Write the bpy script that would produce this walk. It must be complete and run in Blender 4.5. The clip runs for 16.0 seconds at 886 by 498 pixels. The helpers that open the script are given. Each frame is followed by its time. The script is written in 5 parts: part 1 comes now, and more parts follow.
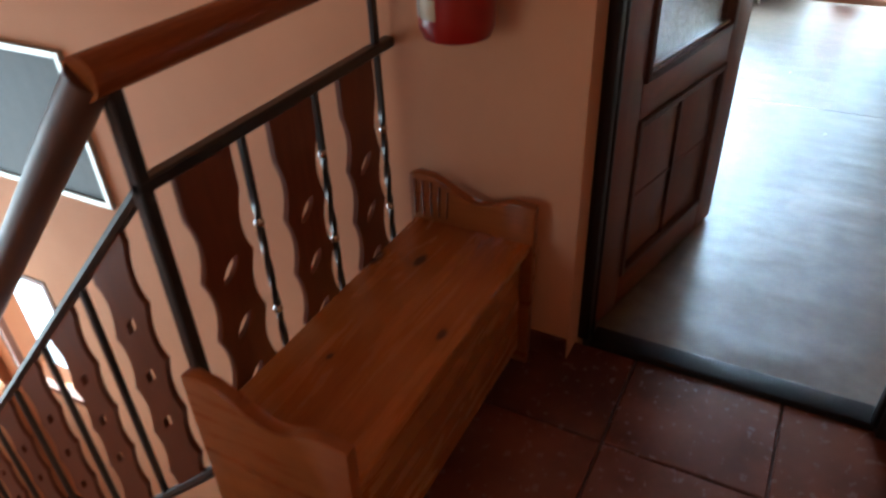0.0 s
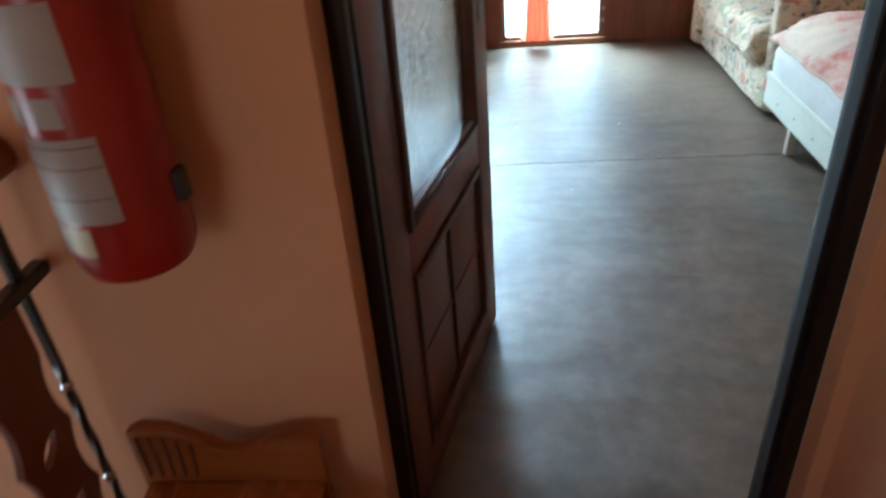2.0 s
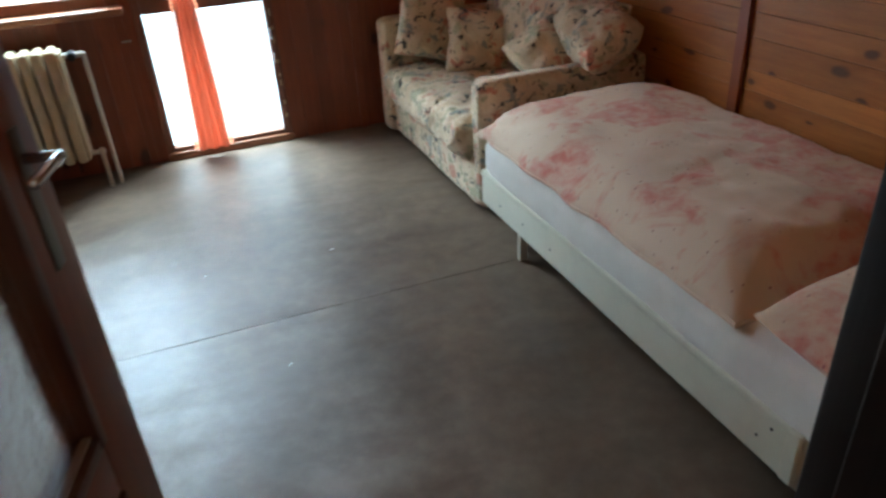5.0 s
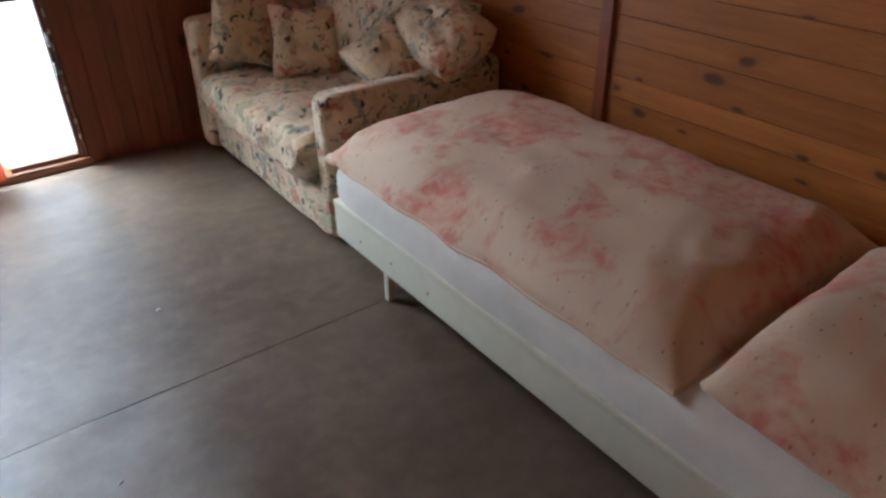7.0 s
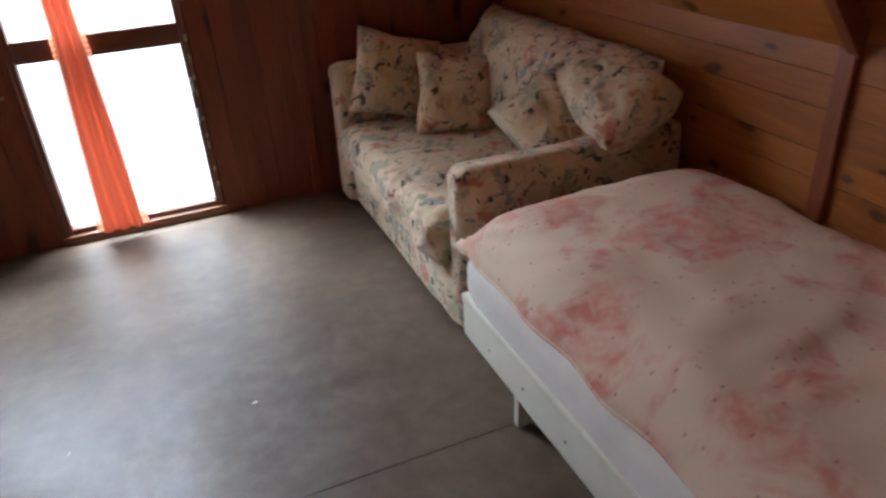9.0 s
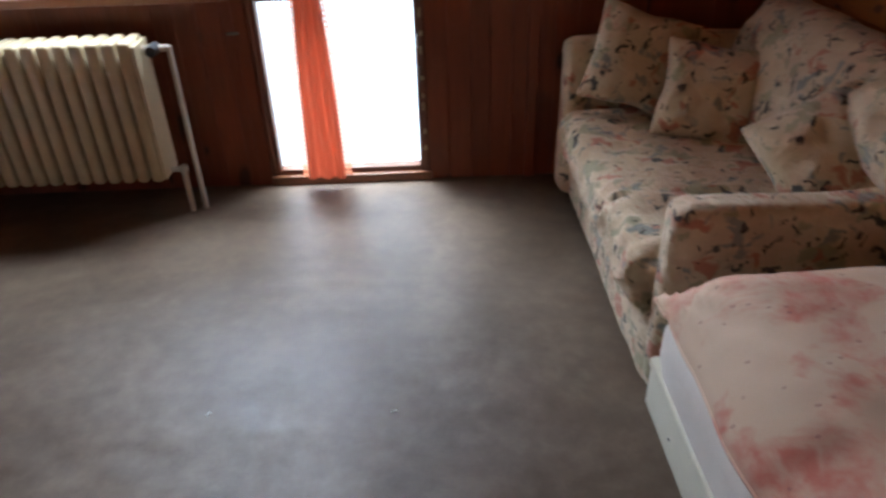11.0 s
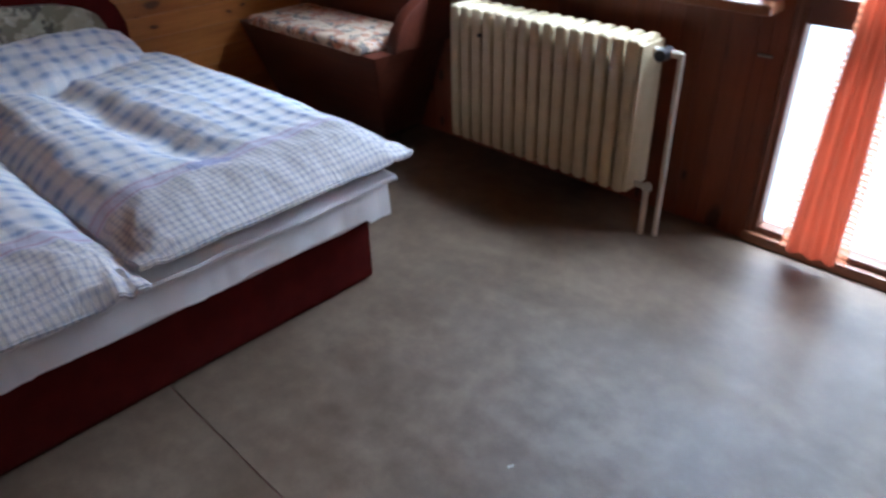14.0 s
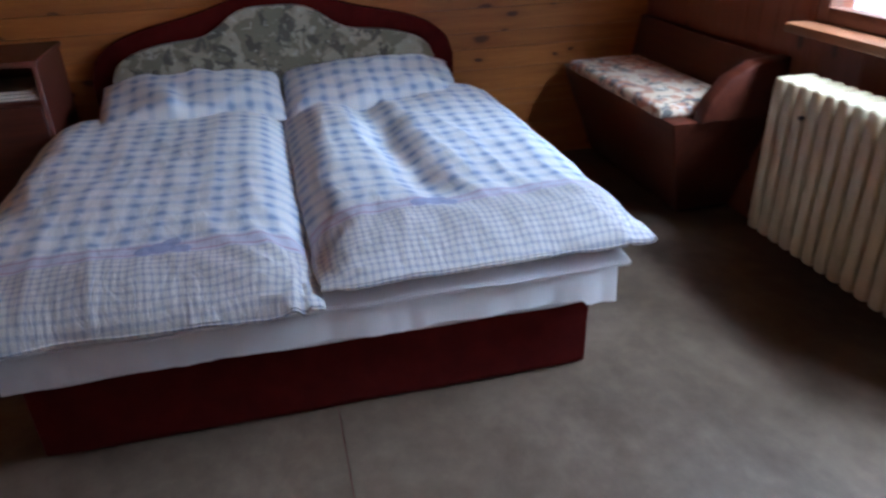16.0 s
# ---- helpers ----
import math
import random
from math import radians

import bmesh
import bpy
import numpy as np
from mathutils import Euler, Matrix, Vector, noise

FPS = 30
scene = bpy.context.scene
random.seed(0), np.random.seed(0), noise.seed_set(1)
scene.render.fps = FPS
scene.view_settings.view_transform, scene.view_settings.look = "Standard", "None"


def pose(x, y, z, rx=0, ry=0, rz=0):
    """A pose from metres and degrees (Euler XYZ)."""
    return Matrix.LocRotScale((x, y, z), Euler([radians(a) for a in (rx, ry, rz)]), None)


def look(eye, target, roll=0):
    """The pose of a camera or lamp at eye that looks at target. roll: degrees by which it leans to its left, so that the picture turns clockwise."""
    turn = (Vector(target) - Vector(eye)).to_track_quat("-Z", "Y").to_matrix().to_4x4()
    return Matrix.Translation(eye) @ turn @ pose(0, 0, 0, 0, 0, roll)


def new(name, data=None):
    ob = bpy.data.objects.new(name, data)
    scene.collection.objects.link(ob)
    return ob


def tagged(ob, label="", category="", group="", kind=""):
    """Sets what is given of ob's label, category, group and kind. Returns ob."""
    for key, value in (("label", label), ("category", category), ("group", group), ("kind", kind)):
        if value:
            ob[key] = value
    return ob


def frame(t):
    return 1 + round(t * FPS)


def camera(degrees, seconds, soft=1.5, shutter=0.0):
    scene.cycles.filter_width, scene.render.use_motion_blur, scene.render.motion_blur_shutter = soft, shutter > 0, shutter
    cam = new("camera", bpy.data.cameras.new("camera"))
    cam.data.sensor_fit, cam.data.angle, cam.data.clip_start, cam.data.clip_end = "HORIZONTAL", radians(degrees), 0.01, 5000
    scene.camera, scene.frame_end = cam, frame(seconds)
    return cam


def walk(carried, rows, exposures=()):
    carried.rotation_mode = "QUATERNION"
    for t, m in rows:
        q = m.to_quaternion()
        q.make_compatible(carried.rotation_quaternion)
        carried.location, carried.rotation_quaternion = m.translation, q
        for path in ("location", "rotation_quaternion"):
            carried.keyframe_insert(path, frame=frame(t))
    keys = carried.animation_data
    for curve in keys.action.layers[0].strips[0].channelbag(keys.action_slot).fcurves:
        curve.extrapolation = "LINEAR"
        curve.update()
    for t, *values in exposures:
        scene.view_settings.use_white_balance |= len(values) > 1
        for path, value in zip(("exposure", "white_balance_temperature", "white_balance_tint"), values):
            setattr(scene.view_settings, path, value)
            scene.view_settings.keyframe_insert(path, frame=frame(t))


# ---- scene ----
cam = camera(64.5, 16.0, 2.6, 0.5)
PATH = [
    (0, (0.032, -0.016, 1.478), (-0.769, 1.422, 0.342), -2.6),
    (0.5, (-0.04, 0.167, 1.539), (-0.729, 1.622, 0.353), -2.3),
    (1, (-0.122, 0.23, 1.503), (-0.595, 1.814, 0.379), -2.3),
    (1.5, (-0.162, 0.345, 1.509), (-0.474, 1.984, 0.405), -4.0),
    (2, (-0.145, 0.527, 1.514), (-0.317, 2.215, 0.456), -4.8),
    (2.5, (-0.126, 0.675, 1.586), (-0.216, 2.391, 0.562), -6.5),
    (3, (-0.049, 0.83, 1.533), (-0.05, 2.582, 0.569), -5.1),
    (3.5, (-0.049, 0.958, 1.544), (0.073, 2.721, 0.607), -4.7),
    (4, (-0.013, 1.128, 1.541), (0.243, 2.877, 0.607), -4.8),
    (4.5, (0.001, 1.255, 1.526), (0.42, 2.963, 0.574), -4.2),
    (5, (0.029, 1.382, 1.533), (0.62, 3.021, 0.551), -3.6),
    (5.2, (0.105, 1.442, 1.501), (0.726, 3.067, 0.515), -4.0),
    (7.3, (0.128, 1.902, 1.53), (1.149, 3.275, 0.494), -0.6),
    (7.5, (0.156, 1.945, 1.517), (1.165, 3.349, 0.511), -1.1),
    (8, (0.204, 2.057, 1.502), (1.142, 3.547, 0.552), -2.9),
    (8.2, (0.262, 2.109, 1.499), (1.14, 3.644, 0.565), -3.6),
    (10.3, (0.6, 2.531, 1.519), (0.859, 4.226, 0.488), -2.1),
    (10.5, (0.617, 2.571, 1.507), (0.81, 4.271, 0.472), -2.4),
    (11, (0.647, 2.657, 1.505), (0.662, 4.352, 0.444), -2.0),
    (11.5, (0.711, 2.735, 1.506), (0.447, 4.402, 0.434), -2.8),
    (12, (0.796, 2.775, 1.488), (0.266, 4.382, 0.422), -3.3),
    (12.5, (0.842, 2.827, 1.483), (0.146, 4.363, 0.407), -2.7),
    (13, (0.825, 2.961, 1.461), (-0.031, 4.408, 0.379), -2.2),
    (13.5, (0.779, 3.075, 1.477), (-0.245, 4.402, 0.386), -1.4),
    (14, (0.737, 3.18, 1.465), (-0.475, 4.374, 0.414), -1.6),
    (14.5, (0.737, 3.307, 1.467), (-0.634, 4.354, 0.455), -1.8),
    (15, (0.768, 3.432, 1.457), (-0.766, 4.273, 0.487), -1.9),
    (15.5, (0.783, 3.538, 1.452), (-0.863, 4.161, 0.502), -2.0),
    (16, (0.72, 3.652, 1.433), (-1.003, 4.059, 0.501), -1.7),
]
EXPOSURES = [(0, 1.68, 5500, -3), (1, 1.84, 5500, -4), (1.5, 1.8, 5400, -6), (2.5, 1.46, 5300, -13), (4, 1.02, 5500, -13), (5.2, 0.68, 6200, 1), (7.5, 0.62, 6500, 10), (8.2, 0.58, 6600, 12), (10.5, 0.2, 6600, 14), (11.5, 0.18, 6500, 15), (14, 0.2, 5900, 13), (16, 0.24, 5600, 12)]
walk(cam, [(t, look(eye, target, roll)) for t, eye, target, roll in PATH], EXPOSURES)


# ---- world and light ----
world = bpy.data.worlds.new("sky")
scene.world = world
world.use_nodes = True
wn = world.node_tree.nodes
sky = wn.new("ShaderNodeTexSky")
sky.sky_type, sky.sun_disc = "NISHITA", False
sky.sun_elevation, sky.sun_rotation = radians(58), radians(0)
world.node_tree.links.new(sky.outputs[0], wn["Background"].inputs[0])
wn["Background"].inputs[1].default_value = 0.12


def area(name, m, sx, sy, watts, colour):
    data = bpy.data.lights.new(name, "AREA")
    data.shape, data.size, data.size_y, data.energy, data.color = "RECTANGLE", sx, sy, watts, colour
    ob = new(name, data)
    ob.matrix_world = m
    return ob


DAY = (0.70, 0.84, 1.0)
area("balcony_sky", look((0.32, 6.45, 3.55), (0.28, 5.1, 0.0)), 2.0, 0.9, 520, (0.70, 0.86, 1.0))
area("balcony_daylight", look((0.25, 5.90, 1.05), (0.25, 0, 1.05)), 0.95, 2.5, 22, DAY)
area("window_daylight", look((-0.98, 5.92, 1.48), (-0.98, 0, 1.48)), 1.44, 1.5, 15, DAY)
area("window_sky", look((-0.65, 7.5, 2.75), (-1.5, 3.9, 0.5)), 1.1, 1.2, 165, DAY)
area("stair_daylight", look((-3.47, 1.60, -0.9), (-3.0, 0, -0.9)), 1.1, 1.5, 23, (0.88, 0.96, 1.0))
# lamp added at an invented west opening to brighten stairwell, balusters and bench
area("stair_west_fill", look((-4.1, 0.55, -0.40), (0, 0.75, -0.1)), 1.3, 1.9, 10, (0.88, 0.96, 1.0))
# warm fill lamp, added out of view behind the landing to brighten it
area("landing_fill", look((-1.5, -1.85, 1.3), (-1.5, 0, 1.3)), 1.2, 1.1, 2.8, (1.0, 0.88, 0.74))


# ---- materials ----
class Mat:
    """A small builder for node materials."""

    def __init__(self, name, colour=(0.5, 0.5, 0.5), rough=0.5, metal=0.0, **more):
        self.m = bpy.data.materials.new(name)
        self.m.use_nodes = True
        self.t = self.m.node_tree
        self.b = self.t.nodes["Principled BSDF"]
        self.set("Base Color", (*colour, 1)), self.set("Roughness", rough), self.set("Metallic", metal)
        for k, v in more.items():
            self.set(k.replace("_", " "), v)
        self.co = None

    def set(self, name, v):
        self.b.inputs[name].default_value = v

    def n(self, kind, **props):
        node = self.t.nodes.new("ShaderNode" + kind)
        for k, v in props.items():
            if k == "operation":
                node.operation = v
            elif k == "data_type":
                node.data_type = v
            elif k == "blend":
                node.data_type, node.blend_type = "RGBA", v
        return node

    def link(self, a, b):
        self.t.links.new(a, b)

    def coords(self, scale=(1, 1, 1), wander=0.0):
        """Object coordinates, scaled; each object shifted by its own random amount times wander."""
        tc = self.n("TexCoord")
        mp = self.n("Mapping")
        mp.inputs["Scale"].default_value = scale
        self.link(tc.outputs["Object"], mp.inputs["Vector"])
        if wander:
            info, mul = self.n("ObjectInfo"), self.n("Math", operation="MULTIPLY")
            mul.inputs[1].default_value = wander
            self.link(info.outputs["Random"], mul.inputs[0])
            self.link(mul.outputs[0], mp.inputs["Location"])
        return mp.outputs[0]

    def noise(self, vec, scale, detail=4, rough=0.55, distort=0.0):
        t = self.n("TexNoise")
        t.inputs["Scale"].default_value, t.inputs["Detail"].default_value = scale, detail
        t.inputs["Roughness"].default_value, t.inputs["Distortion"].default_value = rough, distort
        self.link(vec, t.inputs["Vector"])
        return t.outputs["Fac"]

    def voronoi(self, vec, scale, feature="F1"):
        t = self.n("TexVoronoi")
        t.feature = feature
        t.inputs["Scale"].default_value = scale
        self.link(vec, t.inputs["Vector"])
        return t

    def ramp(self, fac, stops):
        r = self.n("ValToRGB")
        e = r.color_ramp.elements
        while len(e) < len(stops):
            e.new(0.5)
        for el, (p, c) in zip(e, stops):
            el.position, el.color = p, ((*c, 1) if len(c) == 3 else c)
        self.link(fac, r.inputs[0])
        return r.outputs[0]

    def grey(self, fac, a, b):
        return self.ramp(fac, [(a, (0, 0, 0)), (b, (1, 1, 1))])

    def mix(self, fac, a, b, blend="MIX"):
        m = self.n("Mix", blend=blend)
        for v, i in ((fac, 0), (a, 6), (b, 7)):
            if isinstance(v, (int, float)):
                m.inputs[i].default_value = v
            elif isinstance(v, tuple):
                m.inputs[i].default_value = (*v, 1)
            else:
                self.link(v, m.inputs[i])
        return m.outputs[2]

    def math(self, op, a, b=0.0):
        m = self.n("Math", operation=op)
        for v, i in ((a, 0), (b, 1)):
            if isinstance(v, (int, float)):
                m.inputs[i].default_value = v
            else:
                self.link(v, m.inputs[i])
        return m.outputs[0]

    def colour(self, out):
        self.link(out, self.b.inputs["Base Color"])
        return self

    def rough(self, fac, a, b):
        r = self.n("MapRange")
        r.inputs["To Min"].default_value, r.inputs["To Max"].default_value = a, b
        self.link(fac, r.inputs["Value"])
        self.link(r.outputs[0], self.b.inputs["Roughness"])
        return self

    def bump(self, fac, strength=0.3, dist=0.002):
        bp = self.n("Bump")
        bp.inputs["Strength"].default_value, bp.inputs["Distance"].default_value = strength, dist
        self.link(fac, bp.inputs["Height"])
        self.link(bp.outputs[0], self.b.inputs["Normal"])
        return self


def wood(name, axis, light, dark, knot, rough=(0.35, 0.5), knots=True, wander=40.0, stretch=14.0, knot_scale=5.0, face=0, gloss=0.5, knot_size=1.0):
    """Varnished wood with its grain along one axis (0, 1, 2), streaks, knots and a tint of its own for each board."""
    m = Mat(name)
    sc = [stretch] * 3
    sc[axis] = 1.0
    vec = m.coords(tuple(sc), wander)
    streak = m.noise(vec, 2.2, 6, 0.6, 0.6)
    fine = m.noise(vec, 14, 3, 0.6)
    mid = tuple((a + b) / 2 for a, b in zip(light, dark))
    col = m.ramp(streak, [(0.3, dark), (0.52, mid), (0.72, light)])
    col = m.mix(m.grey(fine, 0.35, 0.75), m.mix(1.0, col, (0.86, 0.83, 0.8), "MULTIPLY"), col)
    info = m.n("ObjectInfo")
    tint = m.ramp(info.outputs["Random"], [(0, (0.84, 0.81, 0.79)), (0.5, (0.96, 0.95, 0.93)), (1, (1.08, 1.06, 1.03))])
    col = m.mix(1.0, col, tint, "MULTIPLY")
    if knots:
        ks = [1.0] * 3
        ks[axis] = 0.5
        raw, sep3, com = m.coords(tuple(ks), wander * 0.37), m.n("SeparateXYZ"), m.n("CombineXYZ")
        m.link(raw, sep3.inputs[0])
        for k, a in enumerate([q for q in range(3) if q != face]):
            m.link(sep3.outputs[a], com.inputs[k])
        kv = com.outputs[0]
        warp = m.n("VectorMath", operation="ADD")
        nz = m.n("TexNoise")
        nz.inputs["Scale"].default_value = 9
        m.link(kv, nz.inputs["Vector"])
        sub = m.n("VectorMath", operation="MULTIPLY")
        sub.inputs[1].default_value = (0.05, 0.05, 0.0)
        m.link(nz.outputs["Color"], sub.inputs[0])
        m.link(kv, warp.inputs[0]), m.link(sub.outputs[0], warp.inputs[1])
        v = m.voronoi(warp.outputs[0], knot_scale)
        v.voronoi_dimensions = "2D"
        shade = m.n("SeparateColor")
        m.link(v.outputs["Color"], shade.inputs[0])
        there = m.math("LESS_THAN", shade.outputs[0], 0.75)
        size = m.math("MULTIPLY", v.outputs["Distance"], m.math("MULTIPLY", m.math("ADD", m.math("MULTIPLY", shade.outputs[1], 1.2), 0.6), 1.0 / knot_size))
        core = m.math("MULTIPLY", m.math("MULTIPLY", m.ramp(size, [(0.045, (1, 1, 1)), (0.085, (0, 0, 0))]), there), 0.85)
        halo = m.math("MULTIPLY", m.math("MULTIPLY", m.ramp(size, [(0.06, (1, 1, 1)), (0.22, (0, 0, 0))]), there), 0.35)
        col = m.mix(halo, col, tuple(c * 0.6 for c in dark))
        col = m.mix(core, col, knot)
    m.colour(col).rough(streak, *rough).bump(fine, 0.25, 0.001)
    m.set("Specular IOR Level", gloss)
    return m.m


PINE_L, PINE_D, KNOT = (0.53, 0.195, 0.042), (0.38, 0.125, 0.027), (0.060, 0.018, 0.008)
RED_L, RED_D = (0.29, 0.084, 0.036), (0.21, 0.054, 0.022)
pine_y = wood("pine_board_lengthwise", 1, PINE_L, PINE_D, KNOT, knot_scale=6.4, knot_size=1.35)
pine_z = wood("stained_pine_upright", 2, RED_L, RED_D, (0.035, 0.012, 0.007), face=1, knot_size=1.4)
pine_x = wood("stained_pine_across", 0, RED_L, RED_D, (0.035, 0.012, 0.007), face=1)
bench_y = wood("varnished_bench_pine", 1, (0.58, 0.225, 0.050), (0.39, 0.128, 0.024), (0.035, 0.012, 0.006), (0.2, 0.34), stretch=9, knot_scale=6.4, face=2, knot_size=1.0)
bench_x = wood("varnished_bench_pine_end", 0, (0.38, 0.122, 0.027), (0.25, 0.064, 0.014), (0.035, 0.012, 0.006), (0.22, 0.36), knots=False)
door_wood_z = wood("brown_door_wood", 2, (0.235, 0.078, 0.042), (0.15, 0.048, 0.026), KNOT, (0.3, 0.45), knots=False, wander=7)
door_wood_y = wood("brown_door_wood_rail", 1, (0.235, 0.074, 0.040), (0.15, 0.045, 0.025), KNOT, (0.3, 0.45), knots=False, wander=7)
dark_wood = wood("dark_frame_wood", 2, (0.020, 0.012, 0.010), (0.010, 0.006, 0.005), KNOT, (0.32, 0.45), knots=False, gloss=0.35)
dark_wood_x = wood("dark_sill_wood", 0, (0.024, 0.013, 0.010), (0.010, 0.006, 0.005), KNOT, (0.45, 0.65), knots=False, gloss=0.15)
# the door beads' own brown; on the sloping handrail it is painted shade
bead_shaded_rail_wood = wood("dark_brown_bead_and_shaded_rail_wood", 2, (0.11, 0.040, 0.023), (0.07, 0.025, 0.015), KNOT, (0.35, 0.5), knots=False)
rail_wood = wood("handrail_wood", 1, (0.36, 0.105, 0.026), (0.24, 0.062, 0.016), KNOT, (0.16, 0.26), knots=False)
baluster_wood = wood("carved_baluster_wood", 2, (0.205, 0.060, 0.024), (0.14, 0.036, 0.015), KNOT, (0.35, 0.5), knots=False)
chest_wood = wood("reddish_chest_wood", 0, (0.13, 0.032, 0.016), (0.075, 0.017, 0.010), KNOT, (0.3, 0.45), knots=False)
night_wood = wood("dark_red_cabinet_wood", 1, (0.115, 0.028, 0.015), (0.065, 0.014, 0.009), KNOT, (0.35, 0.5), knots=False)
sill_wood = wood("window_sill_wood", 0, (0.34, 0.14, 0.065), (0.22, 0.085, 0.04), KNOT, (0.3, 0.45), knots=False)


def vinyl():
    """Mottled floor vinyl: cloudy print at two scales, fine grain, and a sheen broken by soft waves of the sheet."""
    m = Mat("mottled_vinyl")
    vec = m.coords()
    big = m.noise(vec, 3.2, 6, 0.62, 0.4)
    small = m.noise(vec, 16, 5, 0.6)
    grain = m.noise(vec, 160, 2, 0.5)
    both = m.math("ADD", m.math("MULTIPLY", big, 0.62), m.math("MULTIPLY", small, 0.38))
    col = m.ramp(both, [(0.34, (0.090, 0.060, 0.039)), (0.5, (0.130, 0.089, 0.060)), (0.64, (0.174, 0.124, 0.087))])
    col = m.mix(m.math("MULTIPLY", m.grey(grain, 0.3, 0.7), 0.35), col, m.mix(1.0, col, (0.82, 0.82, 0.83), "MULTIPLY"))
    wave = m.noise(m.coords((0.8, 1.7, 1)), 3.6, 1, 0.4, 0.25)
    dent = m.noise(m.coords((0.9, 1.3, 1)), 11, 1, 0.4, 0.2)
    relief = m.math("ADD", m.math("MULTIPLY", wave, 11.0), m.math("ADD", m.math("MULTIPLY", dent, 1.6), m.math("MULTIPLY", small, 0.12)))
    m.colour(col).rough(both, 0.38, 0.50).bump(relief, 0.36, 0.003)
    m.set("Specular IOR Level", 0.44)
    return m.m


def tile_mat():
    m = Mat("glazed_clay_tile")
    vec = m.coords((1, 1, 1), 30)
    a, b = m.noise(vec, 5, 5, 0.6), m.noise(vec, 40, 3)
    info = m.n("ObjectInfo")
    col = m.ramp(a, [(0.35, (0.085, 0.024, 0.014)), (0.7, (0.175, 0.058, 0.034))])
    col = m.mix(1.0, col, m.ramp(info.outputs["Random"], [(0, (0.6, 0.55, 0.55)), (1, (1.15, 1.1, 1.05))]), "MULTIPLY")
    m.colour(col).rough(b, 0.16, 0.34).bump(a, 0.15, 0.004)
    return m.m


def plaster():
    m = Mat("painted_plaster", rough=0.85)
    vec = m.coords()
    a, b = m.noise(vec, 1.6, 5, 0.6), m.noise(vec, 60, 4, 0.6)
    m.colour(m.ramp(a, [(0.3, (0.58, 0.275, 0.140)), (0.7, (0.65, 0.33, 0.180))])).rough(b, 0.75, 0.92).bump(b, 0.2, 0.002)
    return m.m


def cloth(name, c1, c2, scale=6, weave=420, rough=0.9, sheen=0.2):
    m = Mat(name, rough=rough, Sheen_Weight=sheen, Specular_IOR_Level=0.12)
    vec = m.coords()
    a, w = m.noise(vec, scale, 4), m.noise(vec, weave, 2)
    m.colour(m.ramp(a, [(0.35, c1), (0.65, c2)])).bump(m.math("ADD", m.math("MULTIPLY", a, 3.0), w), 0.25, 0.002)
    return m.m


def floral(name, base, base2, sets, scale=1.0, wrinkle=0.0):
    """Woven cloth printed with scattered blotches; sets: (scale, threshold, colour, strength)."""
    m = Mat(name, rough=0.85, Sheen_Weight=0.15)
    vec = m.coords()
    nz = m.n("TexNoise")
    nz.inputs["Scale"].default_value, nz.inputs["Detail"].default_value = 26 * scale, 3
    m.link(vec, nz.inputs["Vector"])
    mul, add = m.n("VectorMath", operation="MULTIPLY"), m.n("VectorMath", operation="ADD")
    mul.inputs[1].default_value = (0.05 / scale,) * 3
    m.link(nz.outputs["Color"], mul.inputs[0])
    m.link(vec, add.inputs[0]), m.link(mul.outputs[0], add.inputs[1])
    soft = m.noise(vec, 7 * scale, 4)
    col = m.ramp(soft, [(0.35, base), (0.65, base2)])
    for k, (vs, size, c, share) in enumerate(sets):
        sh = m.n("VectorMath", operation="ADD")
        sh.inputs[1].default_value = (k * 1.37 + 3, k * 0.71, k * 2.13)
        m.link(add.outputs[0], sh.inputs[0])
        shape = m.noise(sh.outputs[0], vs * scale, 2, 0.55, 0.6)
        blot = m.grey(shape, size, size + 0.05)
        col = m.mix(m.math("MULTIPLY", blot, share), col, c)
    weave = m.noise(vec, 300, 2)
    if wrinkle:
        weave = m.math("ADD", weave, m.math("MULTIPLY", m.noise(m.coords((2.6, 1.0, 2.0)), 9, 4, 0.55, 0.8), wrinkle * 6))
    m.colour(col).bump(weave, 0.25, 0.001 + 0.0008 * wrinkle)
    return m.m


def pink_print():
    m = Mat("pink_flowered_cotton", rough=0.8, Sheen_Weight=0.1)
    vec = m.coords()
    cloudy, cells = m.noise(vec, 4.4, 4, 0.6, 0.5), m.noise(vec, 19, 4, 0.6, 0.4)
    big = m.grey(cloudy, 0.49, 0.61)
    petals = m.grey(cells, 0.38, 0.64)
    col = m.mix(m.math("MULTIPLY", big, petals), (0.70, 0.52, 0.37), (0.60, 0.15, 0.10))
    col = m.mix(m.math("MULTIPLY", big, 0.45), col, (0.66, 0.28, 0.21))
    st = m.voronoi(m.coords((1, 2.2, 1)), 34)
    sep = m.n("SeparateColor")
    m.link(st.outputs["Color"], sep.inputs[0])
    dot = m.math("MULTIPLY", m.ramp(st.outputs["Distance"], [(0.16, (1, 1, 1)), (0.24, (0, 0, 0))]), m.math("LESS_THAN", sep.outputs[0], 0.13))
    col = m.mix(m.math("MULTIPLY", dot, 0.7), col, (0.33, 0.10, 0.11))
    m.colour(col).bump(m.math("ADD", m.noise(vec, 260, 2), m.math("MULTIPLY", m.noise(vec, 12, 4), 2.0)), 0.3, 0.002)
    return m.m


